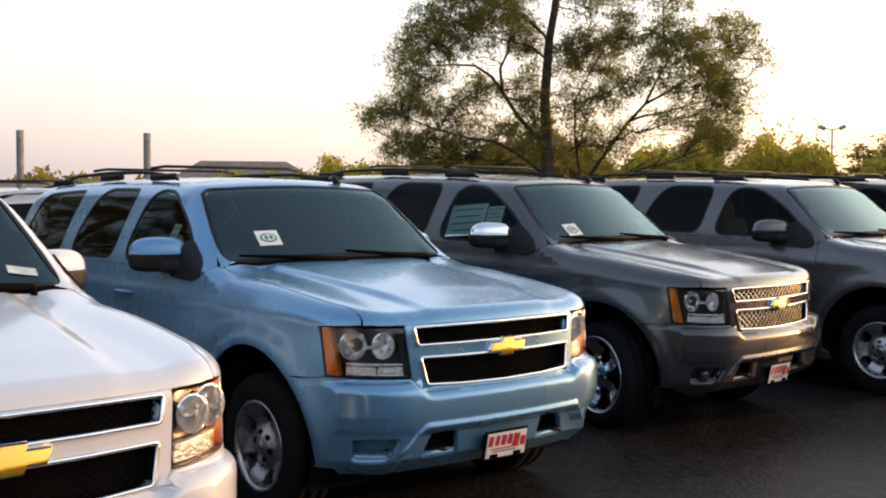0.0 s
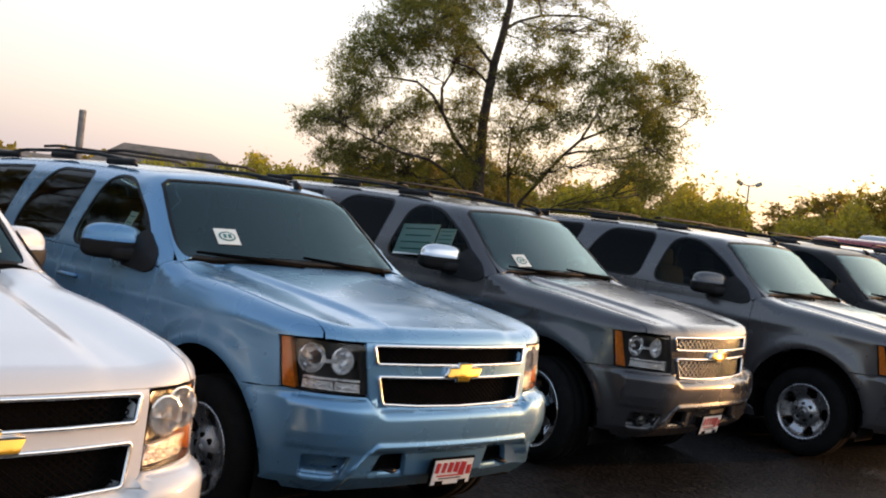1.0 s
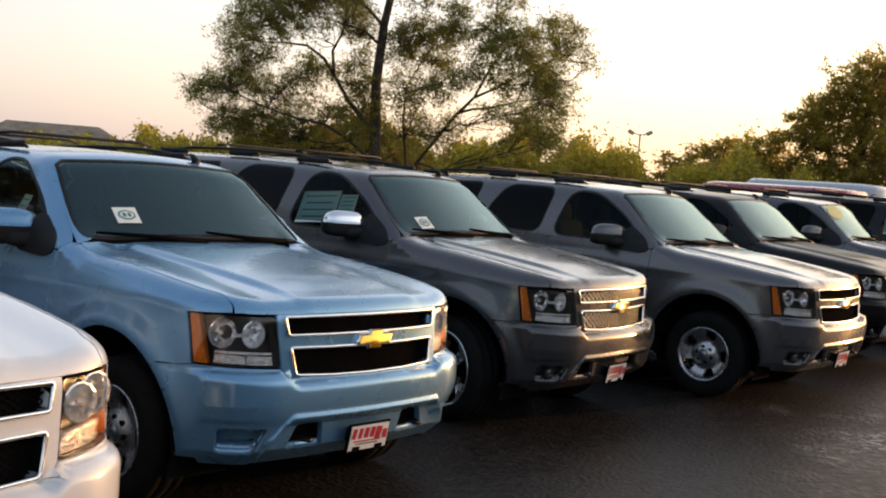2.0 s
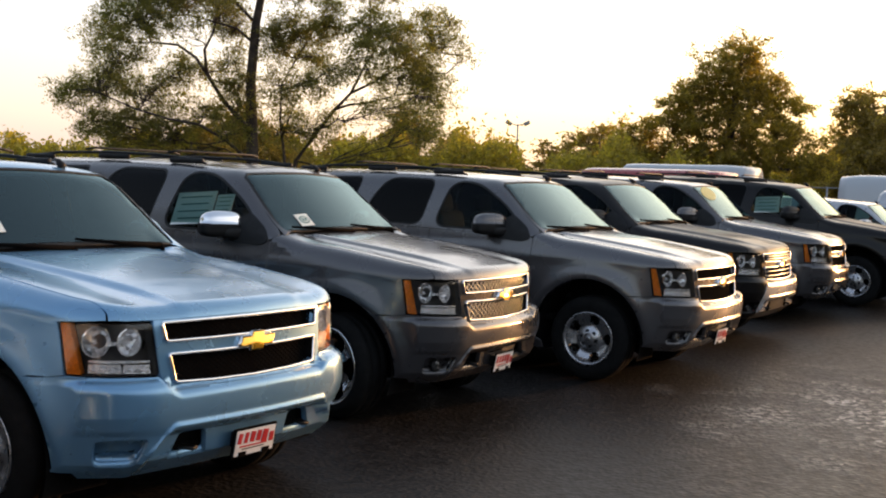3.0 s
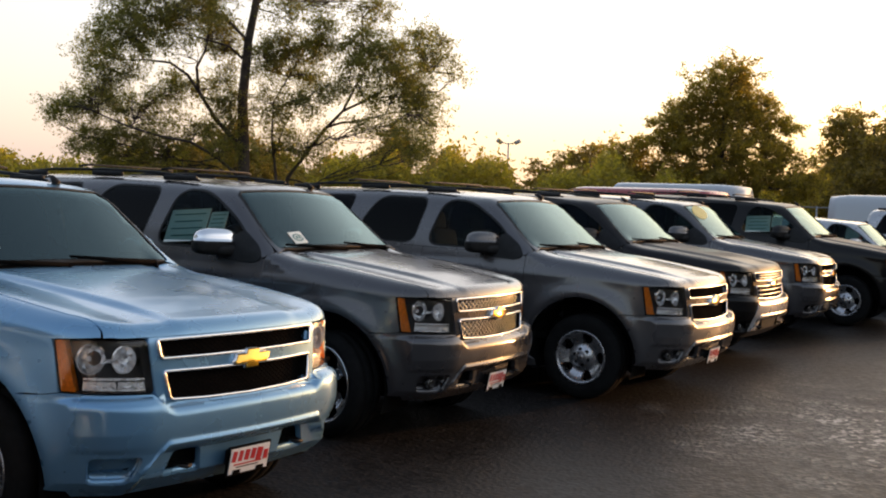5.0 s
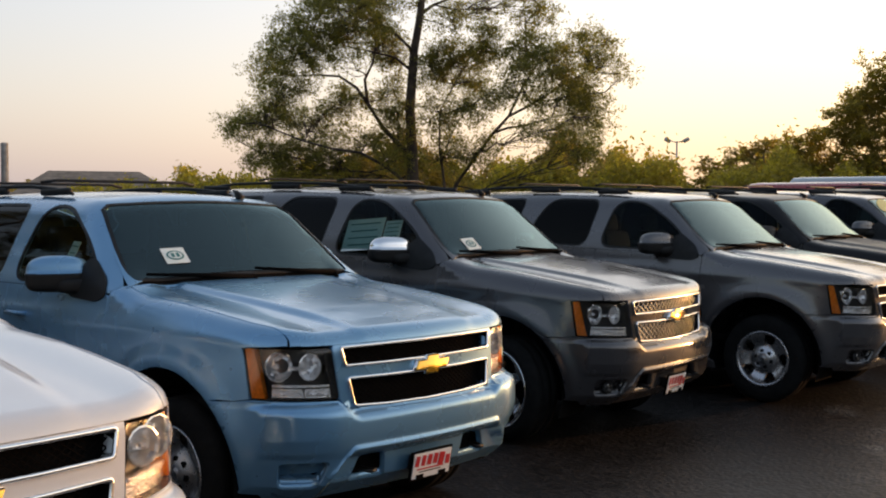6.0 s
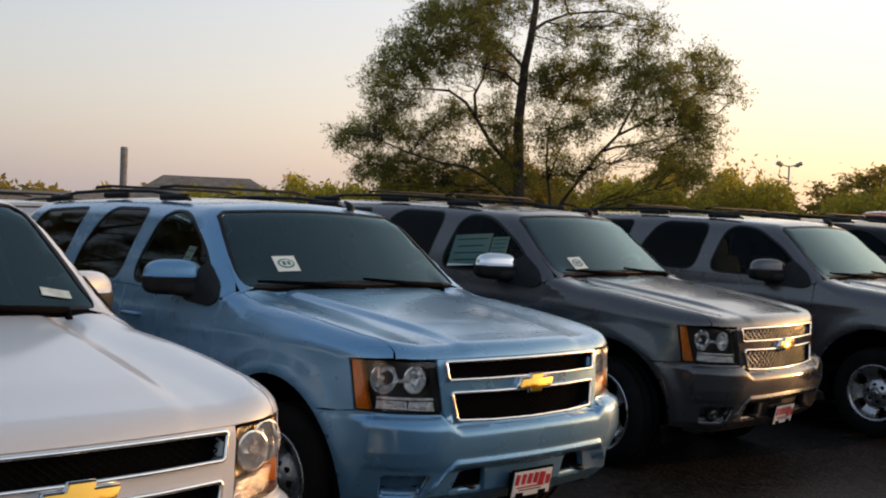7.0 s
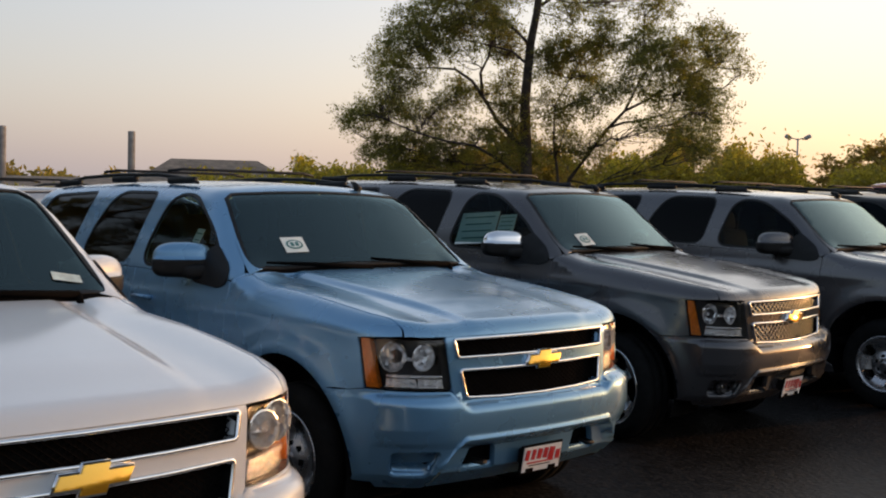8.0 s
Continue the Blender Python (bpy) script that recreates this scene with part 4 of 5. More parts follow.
    part("seat_back", box_bm((0.16, 1.4, 0.62), (-3.78, 0, 1.16), 0.07, pose(0, 0, 0, 0, -10, 0)), M_SEAT, rb, smooth=True)
    solid("steering_wheel", lathe_ring((-2.12, 0.42, 1.19), 0.19, 0.017), M_PLASTIC, car)

    # -- underside
    part("engine_block", box_bm((1.05, 1.16, 0.62), (-0.85, 0, 0.70), 0.05), M_DARK, car)
    part("radiator", box_bm((0.06, 1.2, 0.55), (-0.24, 0, 0.72), 0.01), M_DARK, car)
    part("chassis", box_bm((4.2, 1.10, 0.28), (-2.7, 0, 0.42), 0.05), M_DARK, car)
    part("side_sill", box_bm((1.9, 1.82, 0.22), (-2.46, 0, 0.46), 0.03), M_DARK, car)
    for xc in (AXLE_F, AXLE_R):
        for s in (-1, 1):
            vs, fs = [], []
            for k in range(23):
                c = radians(-20 + 220 * k / 22)
                for y in (0.955, 0.58):
                    vs.append((xc + 0.525 * math.cos(c), s * y, 0.42 + 0.525 * math.sin(c)))
            fs = [(2 * k, 2 * k + 1, 2 * k + 3, 2 * k + 2) for k in range(22)]
            solid("wheel_liner", (vs, fs), M_DARK, car)
    for xc in (AXLE_F, AXLE_R):
        solid("axle", tube([(xc, -0.75, WHEEL_R), (xc, 0.75, WHEEL_R)], 0.06, 10), M_DARK, car)
        for s in (-1, 1):
            make_wheel("wheel", car, (xc, s * 0.825, WHEEL_R), s > 0, 0, False)
    car.matrix_world = m
    return car


def lathe_ring(c, R, r, n=32, k=8):
    verts, faces = [], []
    tilt = pose(*c, 0, 65, 0)
    for i in range(n):
        u = 2 * math.pi * i / n
        for j in range(k):
            v = 2 * math.pi * j / k
            verts.append(tuple(tilt @ Vector(((R + r * math.cos(v)) * math.cos(u), (R + r * math.cos(v)) * math.sin(u), r * math.sin(v)))))
    for i in range(n):
        for j in range(k):
            faces.append((i * k + j, ((i + 1) % n) * k + j, ((i + 1) % n) * k + (j + 1) % k, i * k + (j + 1) % k))
    return verts, faces


def plain(name):
    return name.split(".")[0]


def restyle(car, paint_old, paint_new, swaps=None):
    """Another paint for a copied car, and other materials for some of its parts."""
    for o in car.children_recursive:
        if o.type != "MESH" or not o.material_slots:
            continue
        target = (swaps or {}).get(plain(o.name))
        if target is None and o.material_slots[0].material == paint_old:
            target = paint_new
        if target is not None:
            o.material_slots[0].link = "OBJECT"
            o.material_slots[0].material = target


# ---- the lot's surface: nearly flat, twisting a little along the row ----
TWIST_Y = (-40.0, -3.0, 0.0, 3.2, 6.1, 9.1, 12.4, 14.6, 40.0)
TWIST_DEG = (-1.3, -1.3, -1.1, 0.65, 0.15, 0.0, 1.0, 1.6, 1.6)
TWIST_Z = (-0.047, -0.047, -0.023, -0.03, -0.016, 0.02, 0.005, 0.045, 0.045)


def ground_z(x, y):
    y0 = [np.interp(y + d, TWIST_Y, TWIST_DEG) for d in (-0.8, 0.0, 0.8)]
    h0 = [np.interp(y + d, TWIST_Y, TWIST_Z) for d in (-0.8, 0.0, 0.8)]
    return sum(h0) / 3 + np.clip(-x, 0, 8) * np.tan(np.radians(sum(y0) / 3))


def parked(x, y, yaw):
    """A car's pose with its wheels on the lot."""
    c, s = math.cos(radians(yaw)), math.sin(radians(yaw))
    zf = float(ground_z(x + AXLE_F * c, y + AXLE_F * s))
    zr = float(ground_z(x + AXLE_R * c, y + AXLE_R * s))
    pitch = math.degrees(math.atan2(zr - zf, AXLE_F - AXLE_R))
    return pose(x, y, zf + AXLE_F * math.tan(radians(pitch)), 0, pitch, yaw)


# ---- the row of sport utility vehicles ----
blue = make_suv("suv", M_BLUE, parked(0, 0, 0))
tagged(blue, "ice-blue full-size SUV with black grille, parked on asphalt", "SUV", "parked SUVs in the row")
ROW = [
    ("white", 1.022, -2.962, 1.08, M_WHITE, {}, "white full-size SUV with chrome-framed black grille, parked"),
    ("graphite", -0.505, 3.248, 5.33, M_GRAY, {"mirror_cap": M_CHROME}, "graphite grey SUV with chrome mesh grille and mirror caps"),
    ("warm", 0.153, 6.127, 2.6, M_GRAY2, {}, "warm grey full-size SUV with alloy wheels, parked in the row"),
    ("bright", -0.242, 9.071, 2.59, M_BLACK, {}, "black SUV with a silver bumper and bright grille"),
    ("yellow", -0.481, 12.394, 5.36, M_GRAY, {}, "dark grey SUV with a yellow oval sticker on its windscreen"),
    ("black", 0.10, 15.2, 3.77, M_BLACK, {}, "black full-size SUV with price sheets in its window"),
]
row_cars = {}
for key, x, y, yaw, pm_, swaps, text in ROW:
    c = copy_thing(blue, parked(x, y, yaw))
    restyle(c, M_BLUE, pm_, swaps)
    tagged(c, text, "SUV", "parked SUVs in the row")
    row_cars[key] = c

# the graphite car has larger chrome wheels
for w in [o for o in row_cars["graphite"].children if plain(o.name) == "wheel"]:
    at, turned = w.matrix_basis.translation.copy(), w.matrix_basis.translation.y > 0
    for o in list(w.children) + [w]:
        bpy.data.objects.remove(o)
    made_w = make_wheel("wheel", row_cars["graphite"], tuple(at), turned, 0, True)
    if at.x > -2:
        made_w.matrix_local = pose(*at, 0, 17, (180 if turned else 0) - 14)

for key in ("graphite", "bright"):
    car = row_cars[key]
    for o in [o for o in car.children if plain(o.name) == "grille_mesh"]:
        bpy.data.objects.remove(o)
# a coarse bright mesh in the graphite car's grille
for edge in GRILLES:
    solid("grille_mesh", lattice(grown(edge, -0.004), 0.034, 40, -0.020, 0.0036), M_MESHC, row_cars["graphite"], "bright diamond mesh", smooth=False)
# bright level bars and a silver middle of the bumper on the fifth car
for edge in GRILLES:
    e = np.asarray(edge)
    z0, z1 = e[:, 1].min(), e[:, 1].max()
    for k in range(1, 3):
        z = z0 + (z1 - z0) * k / 3
        us = np.linspace(-0.46, 0.46, 19)
        S = cast(*ways("radial", np.stack([us, np.full(19, z)], 1)))
        solid("grille_bar", tube([tuple(q) for q in S - gradient(S) * 0.004], 0.011, 8), M_MESHC, row_cars["bright"])
mid_half = np.array([(0.0, 0.55), (0.34, 0.55), (0.44, 0.42), (0.66, 0.42), (0.60, 0.60), (0.55, 0.75), (0.25, 0.752), (0.0, 0.752)])
mid_edge = np.concatenate([mid_half, (mid_half * (-1, 1))[::-1][1:-1]])
skin_part("bumper_middle", M_SILVER, row_cars["bright"], "radial", mid_edge, h=0.03, mirror=2, offset=0.005, lip=0.006, label="silver middle of the bumper")
# the blue car's fog lamp pockets are empty
for o in [o for o in blue.children_recursive if plain(o.name) == "fog_lens"] + [o for o in blue.children if plain(o.name) == "fog_lamp"]:
    bpy.data.objects.remove(o)

# ---- ground ----
def asphalt():
    """Old asphalt: coarse stones, smoother patches, dust and stains."""
    m = bpy.data.materials.new("asphalt")
    m.use_nodes = True
    t = m.node_tree
    b = t.nodes["Principled BSDF"]
    b.inputs["Specular IOR Level"].default_value = 0.24
    co = t.nodes.new("ShaderNodeTexCoord")

    def tex(kind, scale, detail=4.0, stretch=None):
        n = t.nodes.new(kind)
        n.inputs["Scale"].default_value = scale
        if kind == "ShaderNodeTexNoise":
            n.inputs["Detail"].default_value = detail
        if stretch:
            mp = t.nodes.new("ShaderNodeMapping")
            mp.inputs["Scale"].default_value = stretch
            t.links.new(co.outputs["Object"], mp.inputs["Vector"])
            t.links.new(mp.outputs[0], n.inputs["Vector"])
        else:
            t.links.new(co.outputs["Object"], n.inputs["Vector"])
        return n

    big = tex("ShaderNodeTexNoise", 0.35, 5.0, (1.0, 0.45, 1.0))
    fine = tex("ShaderNodeTexNoise", 14.0, 8.0)
    stones = tex("ShaderNodeTexVoronoi", 34.0)
    mix = t.nodes.new("ShaderNodeMix")
    mix.inputs["Factor"].default_value = 0.45
    t.links.new(big.outputs["Fac"], mix.inputs["A"])
    t.links.new(fine.outputs["Fac"], mix.inputs["B"])
    ramp = t.nodes.new("ShaderNodeValToRGB")
    ramp.color_ramp.elements[0].position, ramp.color_ramp.elements[1].position = 0.36, 0.66
    ramp.color_ramp.elements[0].color = (0.0042, 0.0035, 0.0032, 1)
    ramp.color_ramp.elements[1].color = (0.015, 0.0123, 0.0111, 1)
    t.links.new(mix.outputs["Result"], ramp.inputs["Fac"])
    # single pale and dark stones
    grit = tex("ShaderNodeTexVoronoi", 34.0)
    shade = t.nodes.new("ShaderNodeSeparateColor")
    t.links.new(grit.outputs["Color"], shade.inputs[0])
    tone = t.nodes.new("ShaderNodeMapRange")
    tone.inputs["From Min"].default_value, tone.inputs["From Max"].default_value = 0.35, 1.0
    tone.inputs["To Min"].default_value, tone.inputs["To Max"].default_value = 0.7, 2.2
    t.links.new(shade.outputs[0], tone.inputs["Value"])
    mottled = t.nodes.new("ShaderNodeVectorMath")
    mottled.operation = "SCALE"
    # one paler patch with a ragged edge
    place_ = t.nodes.new("ShaderNodeMapping")
    place_.inputs["Location"].default_value = (-1.0, -1.95, 0.0)
    place_.inputs["Scale"].default_value = (0.52, 0.34, 0.0)
    t.links.new(co.outputs["Object"], place_.inputs["Vector"])
    far = t.nodes.new("ShaderNodeVectorMath")
    far.operation = "LENGTH"
    t.links.new(place_.outputs[0], far.inputs[0])
    ragged = tex("ShaderNodeTexNoise", 1.6, 7.0)
    edge = t.nodes.new("ShaderNodeMath")
    edge.operation = "ADD"
    t.links.new(far.outputs["Value"], edge.inputs[0])
    torn = t.nodes.new("ShaderNodeMath")
    torn.operation = "MULTIPLY"
    torn.inputs[1].default_value = 2.4
    t.links.new(ragged.outputs["Fac"], torn.inputs[0])
    t.links.new(torn.outputs[0], edge.inputs[1])
    patchy = t.nodes.new("ShaderNodeMapRange")
    patchy.inputs["From Min"].default_value, patchy.inputs["From Max"].default_value = 2.1, 1.1
    patchy.inputs["To Min"].default_value, patchy.inputs["To Max"].default_value = 0.0, 1.0
    t.links.new(edge.outputs[0], patchy.inputs["Value"])
    # inside the patch every stone has a tone of its own, some of them pale
    chip = tex("ShaderNodeTexVoronoi", 24.0)
    chip_tone = t.nodes.new("ShaderNodeSeparateColor")
    t.links.new(chip.outputs["Color"], chip_tone.inputs[0])
    chip_power = t.nodes.new("ShaderNodeMath")
    chip_power.operation = "POWER"
    chip_power.inputs[1].default_value = 3.0
    t.links.new(chip_tone.outputs[1], chip_power.inputs[0])
    bright = t.nodes.new("ShaderNodeMapRange")
    bright.inputs["To Min"].default_value, bright.inputs["To Max"].default_value = 0.12, 7.0
    t.links.new(chip_power.outputs[0], bright.inputs["Value"])
    grain = t.nodes.new("ShaderNodeMix")
    t.links.new(patchy.outputs["Result"], grain.inputs["Factor"])
    t.links.new(tone.outputs["Result"], grain.inputs["A"])
    t.links.new(bright.outputs["Result"], grain.inputs["B"])
    t.links.new(grain.outputs["Result"], mottled.inputs["Scale"])
    pale = t.nodes.new("ShaderNodeMix")
    pale.data_type = "RGBA"
    pale.inputs["B"].default_value = (0.105, 0.094, 0.082, 1)
    t.links.new(patchy.outputs["Result"], pale.inputs["Factor"])
    t.links.new(ramp.outputs["Color"], pale.inputs["A"])
    t.links.new(pale.outputs["Result"], mottled.inputs[0])
    t.links.new(mottled.outputs[0], b.inputs["Base Color"])
    mr = t.nodes.new("ShaderNodeMapRange")
    mr.inputs["From Min"].default_value, mr.inputs["From Max"].default_value = 0.38, 0.62
    mr.inputs["To Min"].default_value, mr.inputs["To Max"].default_value = 0.44, 0.7
    t.links.new(mix.outputs["Result"], mr.inputs["Value"])
    t.links.new(mr.outputs["Result"], b.inputs["Roughness"])
    add = t.nodes.new("ShaderNodeMath")
    add.operation = "ADD"
    t.links.new(stones.outputs["Distance"], add.inputs[0])
    t.links.new(fine.outputs["Fac"], add.inputs[1])
    bp = t.nodes.new("ShaderNodeBump")
    bp.inputs["Strength"].default_value = 0.22
    bp.inputs["Distance"].default_value = 0.010
    rise = t.nodes.new("ShaderNodeMapRange")
    rise.inputs["To Min"].default_value, rise.inputs["To Max"].default_value = 1.0, 4.0
    t.links.new(patchy.outputs["Result"], rise.inputs["Value"])
    relief = t.nodes.new("ShaderNodeMath")
    relief.operation = "MULTIPLY"
    heap = t.nodes.new("ShaderNodeMath")
    heap.operation = "MULTIPLY_ADD"
    heap.inputs[1].default_value = 1.5
    t.links.new(chip.outputs["Distance"], heap.inputs[0])
    t.links.new(add.outputs[0], heap.inputs[2])
    t.links.new(heap.outputs[0], relief.inputs[0])
    t.links.new(rise.outputs["Result"], relief.inputs[1])
    t.links.new(relief.outputs[0], bp.inputs["Height"])
    t.links.new(bp.outputs["Normal"], b.inputs["Normal"])
    return m


M_ASPHALT = asphalt()
M_FIELD = mat("dry_grass_ground", (0.07, 0.075, 0.03), 0.95, noise_scale=0.3, vary=0.4, bump=0.5, bump_scale=20)


def sheet(name, x0, x1, y0, y1, z, material, label, category):
    bm = bmesh.new()
    vs = [bm.verts.new(p) for p in ((x0, y0, z), (x1, y0, z), (x1, y1, z), (x0, y1, z))]
    bm.faces.new(vs)
    ob = part(name, bm, material, None)
    return tagged(ob, label, category, kind="structure")


sheet("ground", -2500, 2500, -2500, 2500, -0.35, M_FIELD, "rough grass land reaching to the horizon", "ground")
gx, gy = np.meshgrid(np.arange(-22, 41, 1.0), np.arange(-40, 61, 0.5))
gz = ground_z(gx, gy)
n = gx.shape[1]
gv = np.stack([gx.ravel(), gy.ravel(), gz.ravel()], 1)
gf = [(r * n + c, r * n + c + 1, (r + 1) * n + c + 1, (r + 1) * n + c) for r in range(gx.shape[0] - 1) for c in range(n - 1)]
lot = link("pavement", mesh_from("pavement", gv, gf), M_ASPHALT)
tagged(lot, "dark worn asphalt of the parking lot", "pavement", kind="structure")


# ---- trees and shrubs ----
def leaves(centres, normals_up, sizes, rng, droop=0.3):
    """A mesh of separate pointed leaves round the given places."""
    n = len(centres)
    d = rng.normal(size=(n, 3))
    d[:, 2] -= droop
    d /= np.linalg.norm(d, axis=1)[:, None]
    s = rng.normal(size=(n, 3))
    s -= (s * d).sum(1)[:, None] * d
    s /= np.linalg.norm(s, axis=1)[:, None]
    L, W = sizes[:, None], sizes[:, None] * 0.45
    V = np.stack([centres - d * L * 0.5, centres + s * W * 0.5, centres + d * L * 0.5, centres - s * W * 0.5], 1).reshape(-1, 3)
    me = bpy.data.meshes.new("leaves")
    me.vertices.add(len(V))
    me.vertices.foreach_set("co", V.ravel())
    me.loops.add(4 * n)
    me.loops.foreach_set("vertex_index", np.arange(4 * n))
    me.polygons.add(n)
    me.polygons.foreach_set("loop_start", np.arange(0, 4 * n, 4))
    me.update(calc_edges=True)
    return me


def bent(a, b, rng, wob=0.12, n=6, sag=0.0):
    """A crooked way from a to b."""
    a, b = np.array(a, float), np.array(b, float)
    L = np.linalg.norm(b - a)
    pts = []
    off = rng.normal(size=3) * wob * L
    for k in range(n + 1):
        t = k / n
        p = a + (b - a) * t + off * math.sin(math.pi * t) + rng.normal(size=3) * wob * 0.2 * L * math.sin(math.pi * t)
        p[2] += sag * L * math.sin(math.pi * t)
        pts.append(tuple(p))
    return pts


def make_tree(name, m, trunk, clumps, seed, leaf, per_twig, twigs, bark, leafmat, label, depth=1.0, limb_r=0.07, extra_limbs=(), wisps=(), spread=0.34):
    """A tree from its trunk (points and radii) and clumps of foliage (u, height, half-width, half-height)."""
    rng = np.random.default_rng(seed)
    tree = empty(name)
    wood = [tube([p[:3] for p in trunk], [p[3] for p in trunk], 12)]
    tp = np.array([p[:3] for p in trunk], float)
    for line, r0 in extra_limbs:
        wood.append(tube(line, np.linspace(r0, r0 * 0.35, len(line)), 7))
    limb_pts = [np.array(q) for line, _ in extra_limbs for q in line] + [p for p in tp[2:]]
    cents, sizes = [], []
    for n, (u, z, ru, rz) in enumerate(list(clumps) + list(wisps)):
        thin = n >= len(clumps)
        w = rng.uniform(-1, 1) * 1.6 * depth
        c = np.array([u, w, z])
        # a limb leaves the nearest wood that is lower down
        cand = [q for q in limb_pts if q[2] < z - 0.1] or [tp[1]]
        root = min(cand, key=lambda q: np.linalg.norm((q - c) * (1, 0.6, 1.3)))
        path = bent(root, c, rng, 0.10, 6)
        wood.append(tube(path, np.linspace(limb_r, limb_r * 0.3, len(path)), 6))
        limb_pts += [np.array(q) for q in path[3:]]
        k = max(4, int(twigs * ru * rz * (0.6 if thin else 1.0)))
        for _ in range(k):
            v = rng.normal(size=3)
            v *= rng.uniform(0.05, 1.0) ** 0.45 / np.linalg.norm(v)
            t = c + v * (ru * 1.12, max(ru, rz) * depth, rz * 1.12)
            start = np.array(path[rng.integers(2, len(path))])
            tw = bent(start, t, rng, 0.10, 4)
            wood.append(tube(tw, np.linspace(0.012, 0.003, len(tw)), 3, False))
            # leaves hang along two or three side shoots near the twig's end
            out_ = t - c
            out_ /= max(np.linalg.norm(out_), 1e-6)
            for _ in range(3):
                way_ = out_ * 0.8 + rng.normal(size=3) * 0.7
                way_[2] -= 0.25
                way_ *= spread * rng.uniform(0.6, 1.5) / np.linalg.norm(way_)
                m_ = per_twig // 3
                along = rng.uniform(-0.5, 1.0, size=(m_, 1))
                cents.append(t + along * way_ + rng.normal(size=(m_, 3)) * (0.16, 0.16, 0.12) * spread * (1.25 - 0.6 * along))
                sizes.append(rng.uniform(0.7, 1.3, m_) * leaf)
    solid("trunk", joined(wood), bark, tree)
    me = leaves(np.concatenate(cents), None, np.concatenate(sizes), rng)
    crown = link("crown", me, leafmat, tree)
    tagged(crown, kind="stuff")
    tree.matrix_world = m
    return tagged(tree, label, "tree")


# big open-crowned tree behind the row
TRUNK = [(0.1, 0, 0, 0.20), (0.09, 0, 1.5, 0.17), (0.06, 0, 2.6, 0.15), (-0.02, 0.03, 4.3, 0.132), (0.08, 0.05, 5.8, 0.112), (0.22, 0, 6.6, 0.100),
         (0.31, -0.1, 7.4, 0.085), (0.35, 0, 9.0, 0.055), (0.36, 0, 11.0, 0.022)]
BRANCHES = [
    ([(0.02, 0, 3.0), (-0.35, 0.15, 3.4), (-0.72, 0.3, 3.8), (-1.12, 0.45, 4.44), (-1.45, 0.55, 4.9), (-1.9, 0.6, 5.2), (-2.6, 0.7, 5.25)], 0.085),
    ([(-1.15, 0.45, 4.5), (-1.22, 0.4, 5.1), (-1.02, 0.3, 5.5), (-0.85, 0.25, 6.3), (-0.8, 0.2, 7.2)], 0.055),
    ([(-1.05, 0.4, 4.35), (-0.6, 0.3, 4.2), (-0.2, 0.1, 4.12)], 0.028),
    ([(0.0, 0.05, 5.3), (-0.4, -0.1, 5.62), (-1.0, -0.2, 5.75), (-1.7, -0.2, 5.9)], 0.045),
    ([(0.05, 0, 2.2), (-0.6, -0.2, 2.75), (-1.3, -0.4, 3.12), (-2.04, -0.6, 3.22), (-2.8, -0.7, 3.42), (-3.5, -0.8, 3.7)], 0.06),
    ([(1.1, 0.5, 0.0), (1.2, 0.5, 2.3), (1.76, 0.4, 3.1), (2.2, 0.3, 3.7), (2.6, 0.25, 4.14), (2.95, 0.2, 4.9), (3.4, 0.1, 5.6)], 0.078),
    ([(2.2, 0.3, 3.7), (2.6, 0.45, 3.85), (3.05, 0.6, 3.92), (3.8, 0.7, 4.15), (4.5, 0.7, 4.3)], 0.046),
    ([(2.6, 0.25, 4.14), (3.2, 0.1, 4.45), (3.9, 0.0, 4.9), (4.7, 0.0, 5.3), (5.5, 0.0, 5.25)], 0.045),
    ([(1.1, 0.5, 0.0), (0.9, 0.6, 2.4), (0.78, 0.7, 3.3), (0.78, 0.7, 4.3), (1.16, 0.6, 5.0), (1.6, 0.6, 5.8)], 0.052),
    ([(0.82, 0.6, 2.9), (1.1, 0.3, 3.7), (1.5, 0.2, 4.5)], 0.026),
    ([(0.3, 0, 6.8), (0.6, 0.2, 7.05), (1.2, 0.3, 7.3), (2.2, 0.3, 7.4), (3.3, 0.3, 7.2)], 0.055),
    ([(0.27, 0, 6.65), (0.7, -0.3, 6.5), (1.15, -0.4, 6.3)], 0.025),
    ([(0.08, 0.05, 5.8), (-0.5, -0.3, 6.3), (-1.4, -0.4, 6.7), (-2.3, -0.4, 6.9)], 0.05),
]
